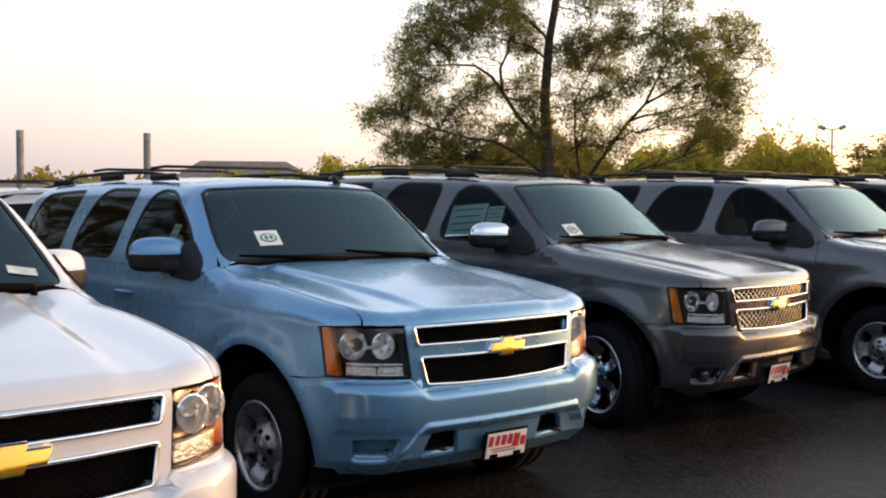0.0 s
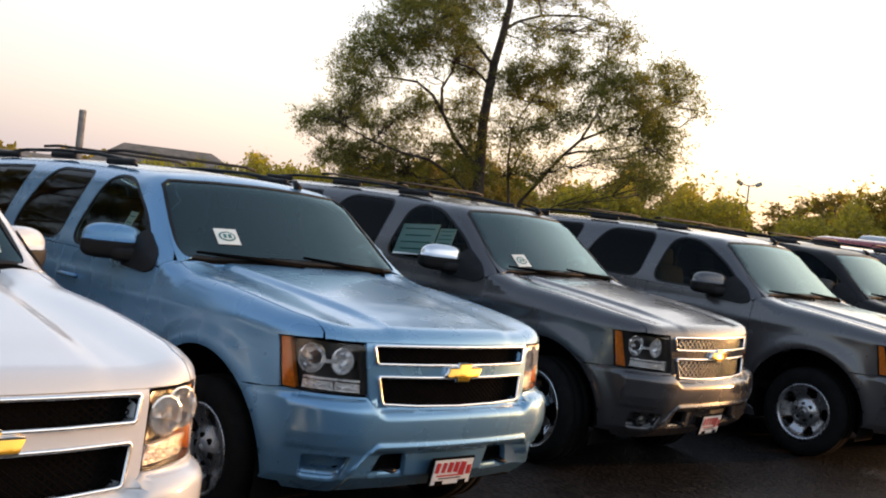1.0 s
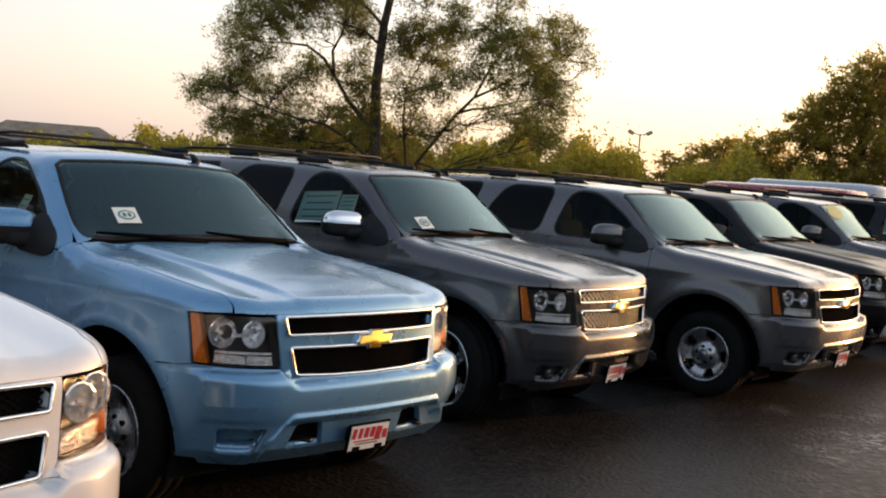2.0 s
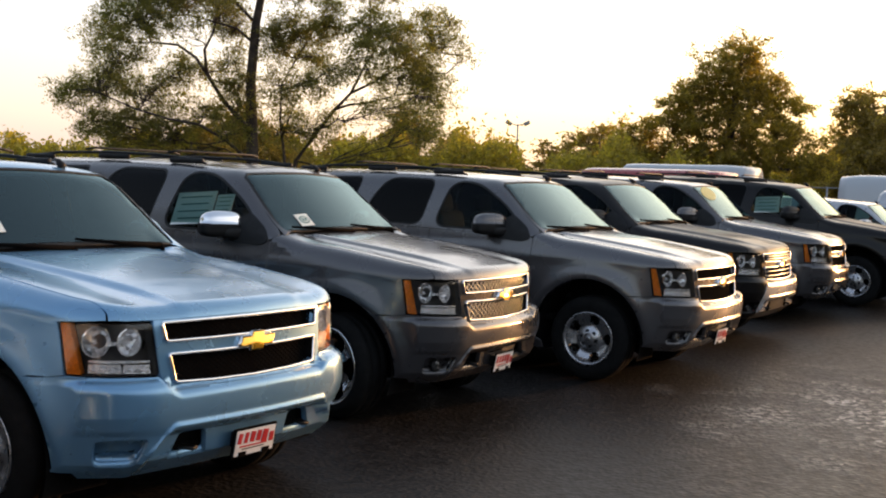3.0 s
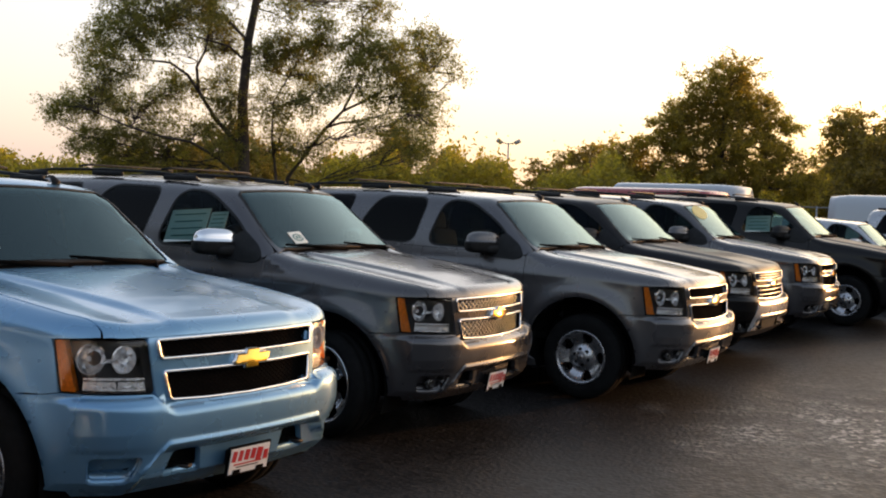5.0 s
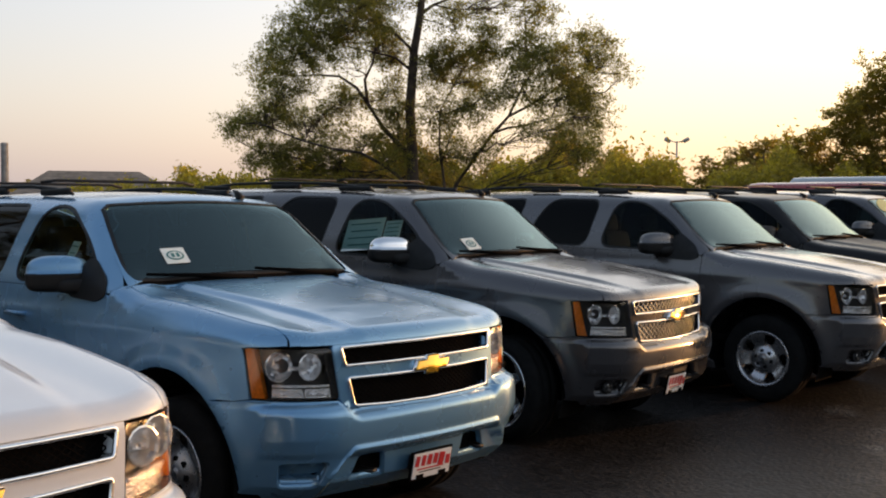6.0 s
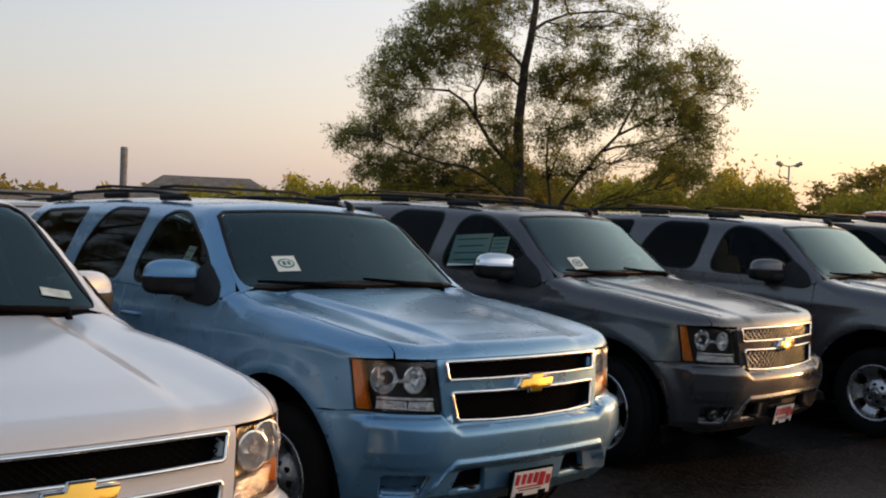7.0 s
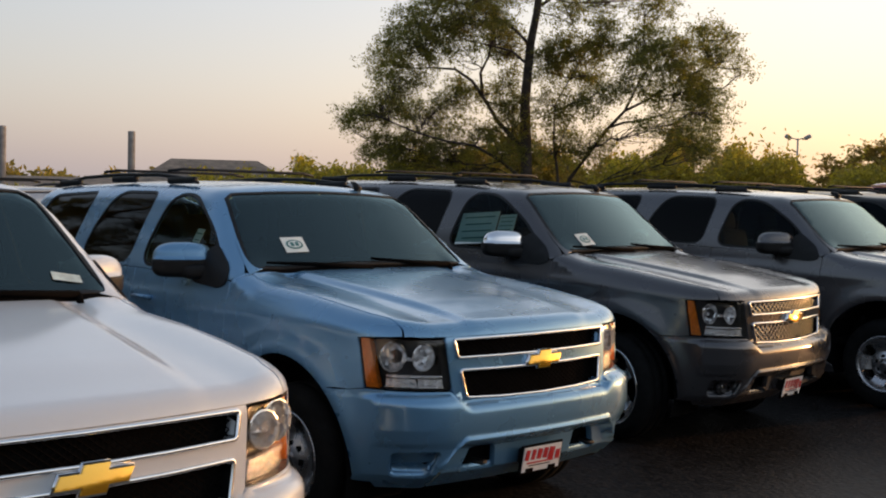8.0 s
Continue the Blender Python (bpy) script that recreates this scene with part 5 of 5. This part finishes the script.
CLUMPS = [
    (-1.6, 6.3, 1.2, 0.62), (-0.75, 6.3, 0.5, 0.6), (-3.0, 6.2, 0.38, 0.5), (-2.75, 5.6, 0.95, 0.52), (-3.85, 5.5, 0.42, 0.36), (-3.2, 4.75, 0.7, 0.42),
    (-3.8, 4.15, 0.72, 0.48), (-4.4, 3.85, 0.5, 0.26), (-2.5, 4.02, 0.8, 0.42), (-1.3, 7.2, 1.4, 0.4), (-2.3, 6.95, 0.45, 0.35), (0.55, 5.35, 0.42, 0.62),
    (1.35, 5.75, 0.75, 0.5), (1.92, 5.95, 0.46, 0.58), (1.75, 5.15, 0.45, 0.32), (3.0, 5.75, 0.62, 0.58), (3.75, 5.3, 0.75, 0.62), (4.6, 5.95, 0.4, 0.45),
    (5.05, 5.45, 0.5, 0.30), (3.9, 4.6, 0.78, 0.36), (4.55, 4.75, 0.48, 0.48), (-0.97, 8.4, 1.6, 0.7), (1.26, 8.6, 1.9, 0.7), (0.22, 9.6, 1.6, 0.7),
    (-2.9, 3.2, 0.75, 0.42), (-1.9, 3.0, 0.65, 0.4), (-3.9, 3.1, 0.5, 0.35), (-0.5, 5.75, 0.35, 0.35),
]
WISPS = [
    (5.6, 5.2, 0.30, 0.12), (2.4, 7.25, 1.7, 0.26), (3.4, 6.95, 0.6, 0.4), (0.95, 6.5, 0.45, 0.4), (0.7, 4.2, 0.55, 0.6), (1.6, 4.35, 0.7, 0.5),
    (0.8, 3.2, 0.6, 0.6), (1.9, 3.2, 0.7, 0.45), (3.6, 3.7, 0.9, 0.4), (4.7, 3.9, 0.6, 0.5), (4.2, 3.1, 0.9, 0.35), (5.0, 3.1, 0.5, 0.4),
    (-0.3, 3.9, 0.45, 0.7), (-0.6, 3.0, 0.5, 0.45), (-3.8, 2.9, 0.8, 0.4), (-3.1, 2.6, 0.8, 0.35), (-1.9, 4.5, 0.7, 0.22), (-4.8, 3.65, 0.35, 0.18),
    (2.6, 4.9, 0.5, 0.5), (-0.5, 4.8, 0.35, 0.5), (5.2, 6.3, 0.35, 0.3), (-1.6, 4.7, 0.8, 0.35), (-0.55, 4.3, 0.35, 0.5), (-1.3, 3.6, 0.7, 0.4), (-1.6, 5.45, 0.6, 0.18),
    (2.0, 4.6, 0.6, 0.3), (4.9, 4.4, 0.4, 0.5),
]
big_tree = make_tree("tree", pose(-16.95, 17.1, 0, 0, 0, 44.6), TRUNK, CLUMPS, 3, 0.062, 105, 150, M_BARK, M_LEAF,
                     "tall open-crowned tree with small leaves, backlit by evening sky", 1.0, 0.024, [(q, 0.85 * r) for q, r in BRANCHES], WISPS, spread=0.40)
# more of the same trees stand past the left end of the lot
for x, y, yaw, s in ((-17.5, -5.5, 130, 1.15), (-14.0, -14.0, 250, 1.05)):
    t = copy_thing(big_tree, pose(x, y, 0, 0, 0, yaw))
    t.scale = (s, s, s)

# dense rounded tree farther along
OAKT = [(0, 0, 0, 0.28), (0, 0, 2.0, 0.24), (0.1, 0, 4.0, 0.2), (0.3, 0, 6.0, 0.14), (0.5, 0, 8.0, 0.06)]
OAKC = [(0.6, 8.0, 1.0, 0.9), (-0.6, 7.2, 1.1, 0.9), (1.6, 7.0, 1.0, 0.9), (0.4, 6.0, 1.8, 1.0), (-1.6, 6.0, 1.0, 0.8), (2.4, 5.6, 1.1, 0.8), (-2.4, 4.9, 1.2, 0.7),
        (0.2, 4.4, 2.2, 1.0), (3.0, 4.3, 1.1, 0.6), (-3.5, 4.2, 1.0, 0.6), (1.8, 3.2, 2.0, 0.8), (-1.5, 3.2, 2.0, 0.8), (-4.2, 3.4, 0.9, 0.6), (3.6, 3.2, 0.9, 0.5), (-5.0, 3.5, 0.6, 0.7), (-4.4, 4.5, 0.4, 0.5)]
make_tree("tree", pose(-14.6, 44.3, 0, 0, 0, 20.8), OAKT, [(u, 0.95 * z, 1.15 * p, 1.1 * q) for u, z, p, q in OAKC], 8, 0.135, 130, 34, M_BARK, M_LEAFY, "dense broad-crowned tree against the glowing sky", 0.9, 0.08, spread=0.55)
SMT = [(0, 0, 0, 0.16), (0, 0, 1.5, 0.13), (0.1, 0, 3.2, 0.09), (0.1, 0, 5.0, 0.04)]
SMC = [(0.0, 4.8, 1.1, 0.8), (-1.2, 3.9, 1.1, 0.8), (1.3, 3.8, 1.2, 0.8), (0.0, 3.2, 1.8, 0.8), (-2.0, 2.8, 1.0, 0.7), (2.1, 2.7, 1.0, 0.7), (0, 2.0, 2.2, 0.8)]


def ray_place(yaw, d):
    """A place on the ground d metres from where the camera stands, by compass turn (left of +y)."""
    return 4.1 - math.sin(radians(yaw)) * d, -4.25 + math.cos(radians(yaw)) * d


small = None
for k, (yaw, d, s, sx) in enumerate([(27.3, 58, 0.88, 1.45), (25.6, 66, 0.85, 0.9), (13.9, 58, 1.22, 1.0), (11.6, 60, 1.25, 1.1), (7.5, 58, 1.3, 1.2), (15.6, 70, 0.9, 1.2), (37.7, 50, 0.86, 0.75), (2, 60, 1.4, 1.3), (47.5, 40, 0.62, 1.0), (45.0, 42, 0.78, 1.0), (42.4, 44, 0.62, 1.0)]):
    x, y = ray_place(yaw, d)
    mt = pose(x, y, 0, 0, 0, yaw)
    if small is None:
        small = make_tree("small_tree", mt, SMT, SMC, 21, 0.15, 99, 52, M_BARK, M_LEAFD, "small leafy tree at the edge of the lot", 0.9, 0.03, spread=0.5)
        small.scale = (sx * s, s, s)
    else:
        t = copy_thing(small, mt @ pose(0, 0, 0, 0, 0, 40 * k))
        t.scale = (sx * s, s, s)


def thicket(name, spans, seed, count, leaf, material, label):
    """A belt of wild shrubs: heights swell and sink along it, single shoots stand out at its top."""
    rng = np.random.default_rng(seed)
    cents = []
    for yaw0, yaw1, d, h0, h1, n in spans:
        yw = rng.uniform(yaw0, yaw1, n)
        top = h0 + (h1 - h0) * (0.5 + 0.5 * np.sin(yw * 1.7 + seed) * np.sin(yw * 0.63 + 1)) + 0.16 * np.sin(yw * 4.1) + 0.10 * np.sin(yw * 9.7)
        top = top - 0.016 * d * np.exp(-((yw - 30.6) / 0.8) ** 2) + 0.010 * d * np.exp(-((yw - 34.2) / 1.5) ** 2)
        z = top * (rng.uniform(0, 1, n) ** 0.7)
        shoot = (rng.random(n) < 0.010) & (yw < 52)
        sy = np.round(yw * 2.2) / 2.2 + rng.normal(size=n) * 0.02
        yw = np.where(shoot, sy, yw)
        z = np.where(shoot, top + rng.uniform(0, 1, n) ** 2 * (0.3 + 1.0 * np.abs(np.sin(sy * 12.9))), z)
        dd = d + rng.normal(size=n) * 1.2
        x, y = 4.1 - np.sin(np.radians(yw)) * dd, -4.2 + np.cos(np.radians(yw)) * dd
        cents.append(np.stack([x, y, z], 1) + rng.normal(size=(n, 3)) * 0.15)
    c = np.concatenate(cents)
    ob = link(name, leaves(c, None, rng.uniform(0.6, 1.4, len(c)) * leaf, rng, 0.0), material)
    return tagged(ob, label, "shrubs", kind="stuff")


thicket("shrub_belt", [(22, 50, 48, 2.4, 4.0, 85000), (50, 56, 48, 2.6, 3.1, 20000), (56, 61, 48, 2.2, 2.7, 12000), (61, 80, 50, 1.2, 1.8, 30000), (-16, 24, 62, 2.4, 3.8, 80000)], 4, 0, 0.19, M_LEAF2, "belt of wild green shrubs with single shoots behind the lot")
thicket("far_woods", [(-42, -14, 46, 4.6, 6.4, 26000), (-16, 50, 75, 3.0, 4.6, 52000), (50, 62, 75, 2.0, 2.6, 8000), (62, 82, 75, 2.0, 3.2, 10000)], 9, 0, 0.45, M_LEAFD, "dark belt of far trees along the horizon")


# unseen trees, added to dim the low sky on the car fronts and windows
thicket("woods_behind", [(82, 165, 32, 4.0, 5.5, 24000), (165, 320, 26, 4.0, 5.5, 34000), (320, 335, 30, 4.5, 6, 5000)], 12, 0, 0.75, M_LEAFD, "unseen belt of trees added behind the camera to dim low skylight and darken reflections")


# ---- posts, lamp, fence, house ----
def steel_post(name, at, h, r, label):
    v, f = tube([(0, 0, 0), (0, 0, h - 0.02), (0, 0, h)], [r, r, r * 0.9], 16)
    ob = solid(name, (v, f), M_POST, None)
    ob.matrix_world = pose(*at)
    return tagged(ob, label, "post", "round posts behind the lot")


steel_post("post", (-13.50, 4.30, 0), 2.74, 0.060, "tall weathered grey round post behind the parked cars")
steel_post("post", (-14.30, 2.47, 0), 2.75, 0.060, "tall weathered grey round post behind the parked cars")

lampx, lampy = ray_place(31.25, 95)
pole = empty("street_lamp")
solid("pole", tube([(0, 0, 0), (0, 0, 4), (0, 0, 7.1)], [0.11, 0.09, 0.07], 10), M_STEEL, pole)
for s in (-1, 1):
    solid("arm", tube([(0, 0, 7.0), (s * 0.55, 0, 7.15)], 0.045, 8), M_STEEL, pole)
    part("lamp_head", box_bm((0.55, 0.40, 0.32), (s * 0.75, 0, 7.2), 0.08, pose(0, 0, 0, 0, -s * 28, 0)), M_STEEL, pole, smooth=True)
pole.matrix_world = pose(lampx, lampy, 0, 0, 0, 32)
tagged(pole, "double-headed parking lot lamp on a steel pole", "lamp post")

fence = empty("fence")
fx0, fy0 = ray_place(21, 50)
fx1, fy1 = ray_place(-8, 50)
for k in range(13):
    t = k / 12
    solid("fence_post", tube([(fx0 + (fx1 - fx0) * t, fy0 + (fy1 - fy0) * t, 0), (fx0 + (fx1 - fx0) * t, fy0 + (fy1 - fy0) * t, 2.25)], 0.04, 8), M_STEEL, fence)
for z in (2.2, 1.75, 0.2):
    solid("fence_rail", tube([(fx0, fy0, z), (fx1, fy1, z)], 0.03, 6), M_STEEL, fence)
tagged(fence, "galvanised metal fence with horizontal rails", "fence")

M_SHINGLE = mat("roof_shingle", (0.20, 0.155, 0.12), 0.9, noise_scale=3, vary=0.35, bump=0.5, bump_scale=12)
M_SIDING = mat("house_siding", (0.45, 0.42, 0.38), 0.8, noise_scale=2, vary=0.12)
M_PANE = mat("far_window", (0.03, 0.035, 0.04), 0.1)


def house(at, yaw, w, d, wall, ridge, label):
    h = empty("house")
    part("wall", box_bm((w, d, wall), (0, 0, wall / 2), 0.02), M_SIDING, h)
    bm = bmesh.new()
    o = 0.4
    A = [bm.verts.new(p) for p in ((-w / 2 - o, -d / 2 - o, wall - 0.1), (w / 2 + o, -d / 2 - o, wall - 0.1), (w / 2 + o, d / 2 + o, wall - 0.1), (-w / 2 - o, d / 2 + o, wall - 0.1),
                                   (-w / 2 + 1.2, 0, ridge), (w / 2 - 1.2, 0, ridge))]
    for f in ((0, 1, 5, 4), (2, 3, 4, 5), (3, 0, 4), (1, 2, 5), (3, 2, 1, 0)):
        bm.faces.new([A[i] for i in f])
    roof = part("roof", bm, M_SHINGLE, h)
    for x in (-w * 0.3, w * 0.05, w * 0.3):
        win_ = part("window", box_bm((1.1, 0.06, 1.1), (x, -d / 2 - 0.02, wall * 0.55), 0.01), M_SIDING, h)
        part("pane", box_bm((0.95, 0.04, 0.95), (x, -d / 2 - 0.045, wall * 0.55)), M_PANE, win_)
    h.matrix_world = pose(*at, 0, 0, yaw)
    return tagged(h, label, "house")


hx, hy = ray_place(59.9, 52)
house((hx, hy, 0), 62, 6.2, 6, 2.2, 3.22, "low house with a brown shingle roof behind the lot")
hx, hy = ray_place(67, 62)
house((hx, hy, 0), 70, 11, 7, 1.7, 2.4, "long low house with a shingle roof in the distance")


# ---- vehicles of the second row and beyond ----
def make_van(name, paint_mat, m, label, L=5.7, W=1.0, H=2.35):
    van = empty(name)
    xs = np.linspace(0, -L, 26)
    sec = 22
    verts, faces = [], []
    for x in xs:
        nose = np.clip(-x / 1.5, 0, 1)
        top = 1.15 + (H - 1.15) * step(np.clip((-x - 0.55) / 1.0, 0, 1)) + 0.0
        top -= 0.05 * np.clip((-x - L + 0.5) / 0.5, 0, 1)
        w = W * (0.86 + 0.14 * nose ** 0.5)
        for k in range(sec + 1):
            c = math.pi * k / sec
            cc, ss = math.cos(c), math.sin(c)
            yy = math.copysign(abs(cc) ** 0.32, cc) * w
            zz = 0.38 + (top - 0.38) * abs(ss) ** 0.32
            yy *= 1 - 0.10 * max(0, (zz - 1.3) / 1.1)
            verts.append((x, yy, zz))
    n = sec + 1
    for i in range(len(xs) - 1):
        for k in range(sec):
            faces.append((i * n + k, i * n + k + 1, (i + 1) * n + k + 1, (i + 1) * n + k))
    faces.append(tuple(range(n))[::-1])
    faces.append(tuple((len(xs) - 1) * n + k for k in range(n)))
    solid("body", (verts, faces), paint_mat, van)
    for s in (-1, 1):
        part("side_window", box_bm((0.75, 0.02, 0.5), (-1.95, s * W * 0.965, 1.62), 0.008), M_PANE, van)
        part("tail_light", box_bm((0.13, 0.07, 0.66), (-L + 0.05, s * W * 0.965, 1.38), 0.02), M_REDLENS, van)
        for x in (-1.0, -4.6):
            make_wheel("wheel", van, (x, s * 0.84, WHEEL_R), s > 0, 0, False)
    part("bumper", box_bm((0.2, 1.9, 0.25), (-L - 0.02, 0, 0.55), 0.05), M_PLASTIC, van, smooth=True)
    part("bumper", box_bm((0.2, 1.8, 0.25), (0.0, 0, 0.55), 0.05), M_PLASTIC, van, smooth=True)
    part("underside", box_bm((L - 0.6, 1.2, 0.3), (-L / 2, 0, 0.4), 0.03), M_DARK, van)
    x_, y_ = m.translation.x, m.translation.y
    van.matrix_world = Matrix.Translation((0, 0, float(ground_z(x_, y_)))) @ m
    return tagged(van, label, "van")


make_van("van", M_VAN, pose(1.2, 27.2, 0, 0, 0, 4), "white cargo van with red tail lights, parked beyond the row", H=2.36)
make_van("van", M_VAN, pose(-13.2, 29.0, 0, 0, 0, 180), "long white van behind the parked row", H=2.40, L=5.4)
make_van("van", M_RED, pose(-11.7, 23.5, 0, 0, 0, 180), "dark red van seen behind the parked row", H=2.12, L=5.2)
for x, y, yaw, pm_, text in ((0.2, 18.6, 2, M_SILVER, "silver wagon parked beside the black SUV"), (2.6, 22.1, 2, M_SILVER, "silver SUV with roof rails at the row's far end"),
                             (-11.9, 0.3, 180, M_SILVER, "silver SUV parked nose-out behind the front row")):
    c = copy_thing(blue, parked(x, y, yaw))
    restyle(c, M_BLUE, pm_)
    if "wagon" in text:
        c.scale = (0.90, 0.93, 0.86)
        for o in [o for o in c.children_recursive if plain(o.name) in ("rail_foot", "roof_rail", "crossbar")]:
            bpy.data.objects.remove(o)
        tagged(c, text, "wagon", "other parked cars")
        continue
    tagged(c, text, "SUV", "other parked cars")


# ---- dealer plates, stickers and price sheets ----
def plate(car):
    """A white dealer plate in a dark frame, with red and dark bars for its lettering."""
    p = empty("dealer_plate")
    part("plate_frame", box_bm((0.014, 0.325, 0.172), (0, 0, 0), 0.004), M_GRILLE, p)
    part("plate_sheet", box_bm((0.006, 0.300, 0.146), (0.0095, 0, 0.002), 0.002), M_PLATE, p)
    for k, w in enumerate((0.050, 0.038, 0.038, 0.032, 0.034)):
        y = 0.083 - k * 0.048
        tall = 0.074 if k == 0 else 0.060
        part("lettering_bar", box_bm((0.003, w * 0.86, tall), (0.0135, y - 0.012, 0.030 - (0.008 if k == 0 else 0)), 0.0, pose(0, 0, 0, -8, 0, 0)), M_INKRED, p)
    part("lettering_bar", box_bm((0.003, 0.034, 0.055), (0.0135, 0.124, 0.010)), M_INKRED, p)
    part("lettering_bar", box_bm((0.003, 0.21, 0.008), (0.0135, -0.012, -0.018)), M_INKRED, p)
    part("lettering_bar", box_bm((0.003, 0.17, 0.006), (0.0135, -0.012, -0.034)), M_INKDARK, p)
    for y in (0.09, -0.09):
        part("plate_clip", box_bm((0.004, 0.058, 0.024), (0.0138, y, -0.060), 0.001), M_GRILLE, p)
    part("plate_bracket", box_bm((0.05, 0.26, 0.09), (-0.03, 0, 0.01), 0.01), M_PLASTIC, p)
    p.matrix_world = car.matrix_basis @ pose(-0.046, 0.0, 0.430, 0, 12, 0)
    p.scale = (0.94, 0.94, 0.94)
    return p


def on_glass(car, name, a, z, shape, turn, material, label):
    """A sheet stuck to the windscreen, following its curve. shape: outline in metres, across and up the glass."""
    mid = raised([(glass_x(abs(a), z), a, z)])
    q = chart("nose", mid)[0]
    c, s = math.cos(radians(turn)), math.sin(radians(turn))

    def laid(outline):
        return np.array([(q[0] - (u * s + v * c), q[1] + (u * c - v * s)) for u, v in outline])

    ob = skin_part(name, material, None, "nose", laid(shape), h=0.06, mirror=2, offset=0.002, lip=0.001)
    ob.matrix_world = car.matrix_basis
    return tagged(ob, label, "sticker"), laid


def ellipse(rx, ry, n=24):
    return np.array([(rx * math.cos(2 * math.pi * k / n), ry * math.sin(2 * math.pi * k / n)) for k in range(n)])


def oblong(w, h, x=0.0, y=0.0):
    return np.array([(x - w / 2, y - h / 2), (x + w / 2, y - h / 2), (x + w / 2, y + h / 2), (x - w / 2, y + h / 2)])


for car in [blue] + list(row_cars.values()):
    key = [k for k, c in row_cars.items() if c == car]
    if not key or key[0] in ("graphite", "warm", "white"):
        tagged(plate(car), "white dealer plate with red lettering on the bumper", "plate", "dealer plates")


def emblem_sticker(car, a, z, turn):
    s, laid = on_glass(car, "sticker", a, z, oblong(0.15, 0.13), turn, M_PAPER, "white square sticker with a dark green oval emblem")
    skin_part("emblem", M_INKTEAL, s, "nose", laid(ellipse(0.056, 0.040)), h=0.06, mirror=2, offset=0.0035, lip=0)
    skin_part("emblem", M_PAPER, s, "nose", laid(ellipse(0.044, 0.029)), h=0.06, mirror=2, offset=0.005, lip=0)
    for dy in (-0.016, 0.016):
        skin_part("lettering_bar", M_INKTEAL, s, "nose", laid(oblong(0.022, 0.034, dy)), h=0.06, mirror=2, offset=0.0065, lip=0)


emblem_sticker(blue, -0.462, 1.482, -5)
emblem_sticker(row_cars["graphite"], -0.50, 1.435, -3)
on_glass(row_cars["white"], "sticker", 0.655, 1.415, oblong(0.13, 0.05), -5, M_FADED, "pale paper strip stuck to the windscreen")
M_YELLOW = mat("yellow_paper", (0.60, 0.56, 0.24), 0.7, noise_scale=9, vary=0.1)
on_glass(row_cars["yellow"], "sticker", -0.42, 1.70, ellipse(0.25, 0.13), 10, M_YELLOW, "large yellow oval sticker at the windscreen's top")


def window_sheet(car, x, z, w, h, tilt, label):
    """A printed price sheet behind the front side window."""
    s = empty("price_sheet")
    z = z - 0.03 + float(lift(x))
    y = on_side([(x, z)])[0][1]
    part("sheet", box_bm((w, 0.002, h), (0, 0, 0)), M_PAPER, s)
    for k in range(4):
        part("lettering_bar", box_bm((w * (0.8 - 0.1 * (k % 2)), 0.002, h * 0.035), (0, -0.0022, h * (0.34 - 0.22 * k))), M_INKTEAL, s)
    s.matrix_world = car.matrix_basis @ pose(x, -(y - 0.03), z, -27, 0, 0) @ pose(0, 0, 0, 0, tilt, 0)
    return tagged(s, label, "paper sheet")


for car in (row_cars["graphite"], row_cars["black"]):
    window_sheet(car, -2.47, 1.51, 0.40, 0.29, -5, "pale price sheet behind the front side window")
    window_sheet(car, -2.17, 1.56, 0.17, 0.17, -5, "small pale price sheet behind the front side window")
window_sheet(blue, -2.17, 1.50, 0.09, 0.20, 4, "narrow pale label behind the front side window")
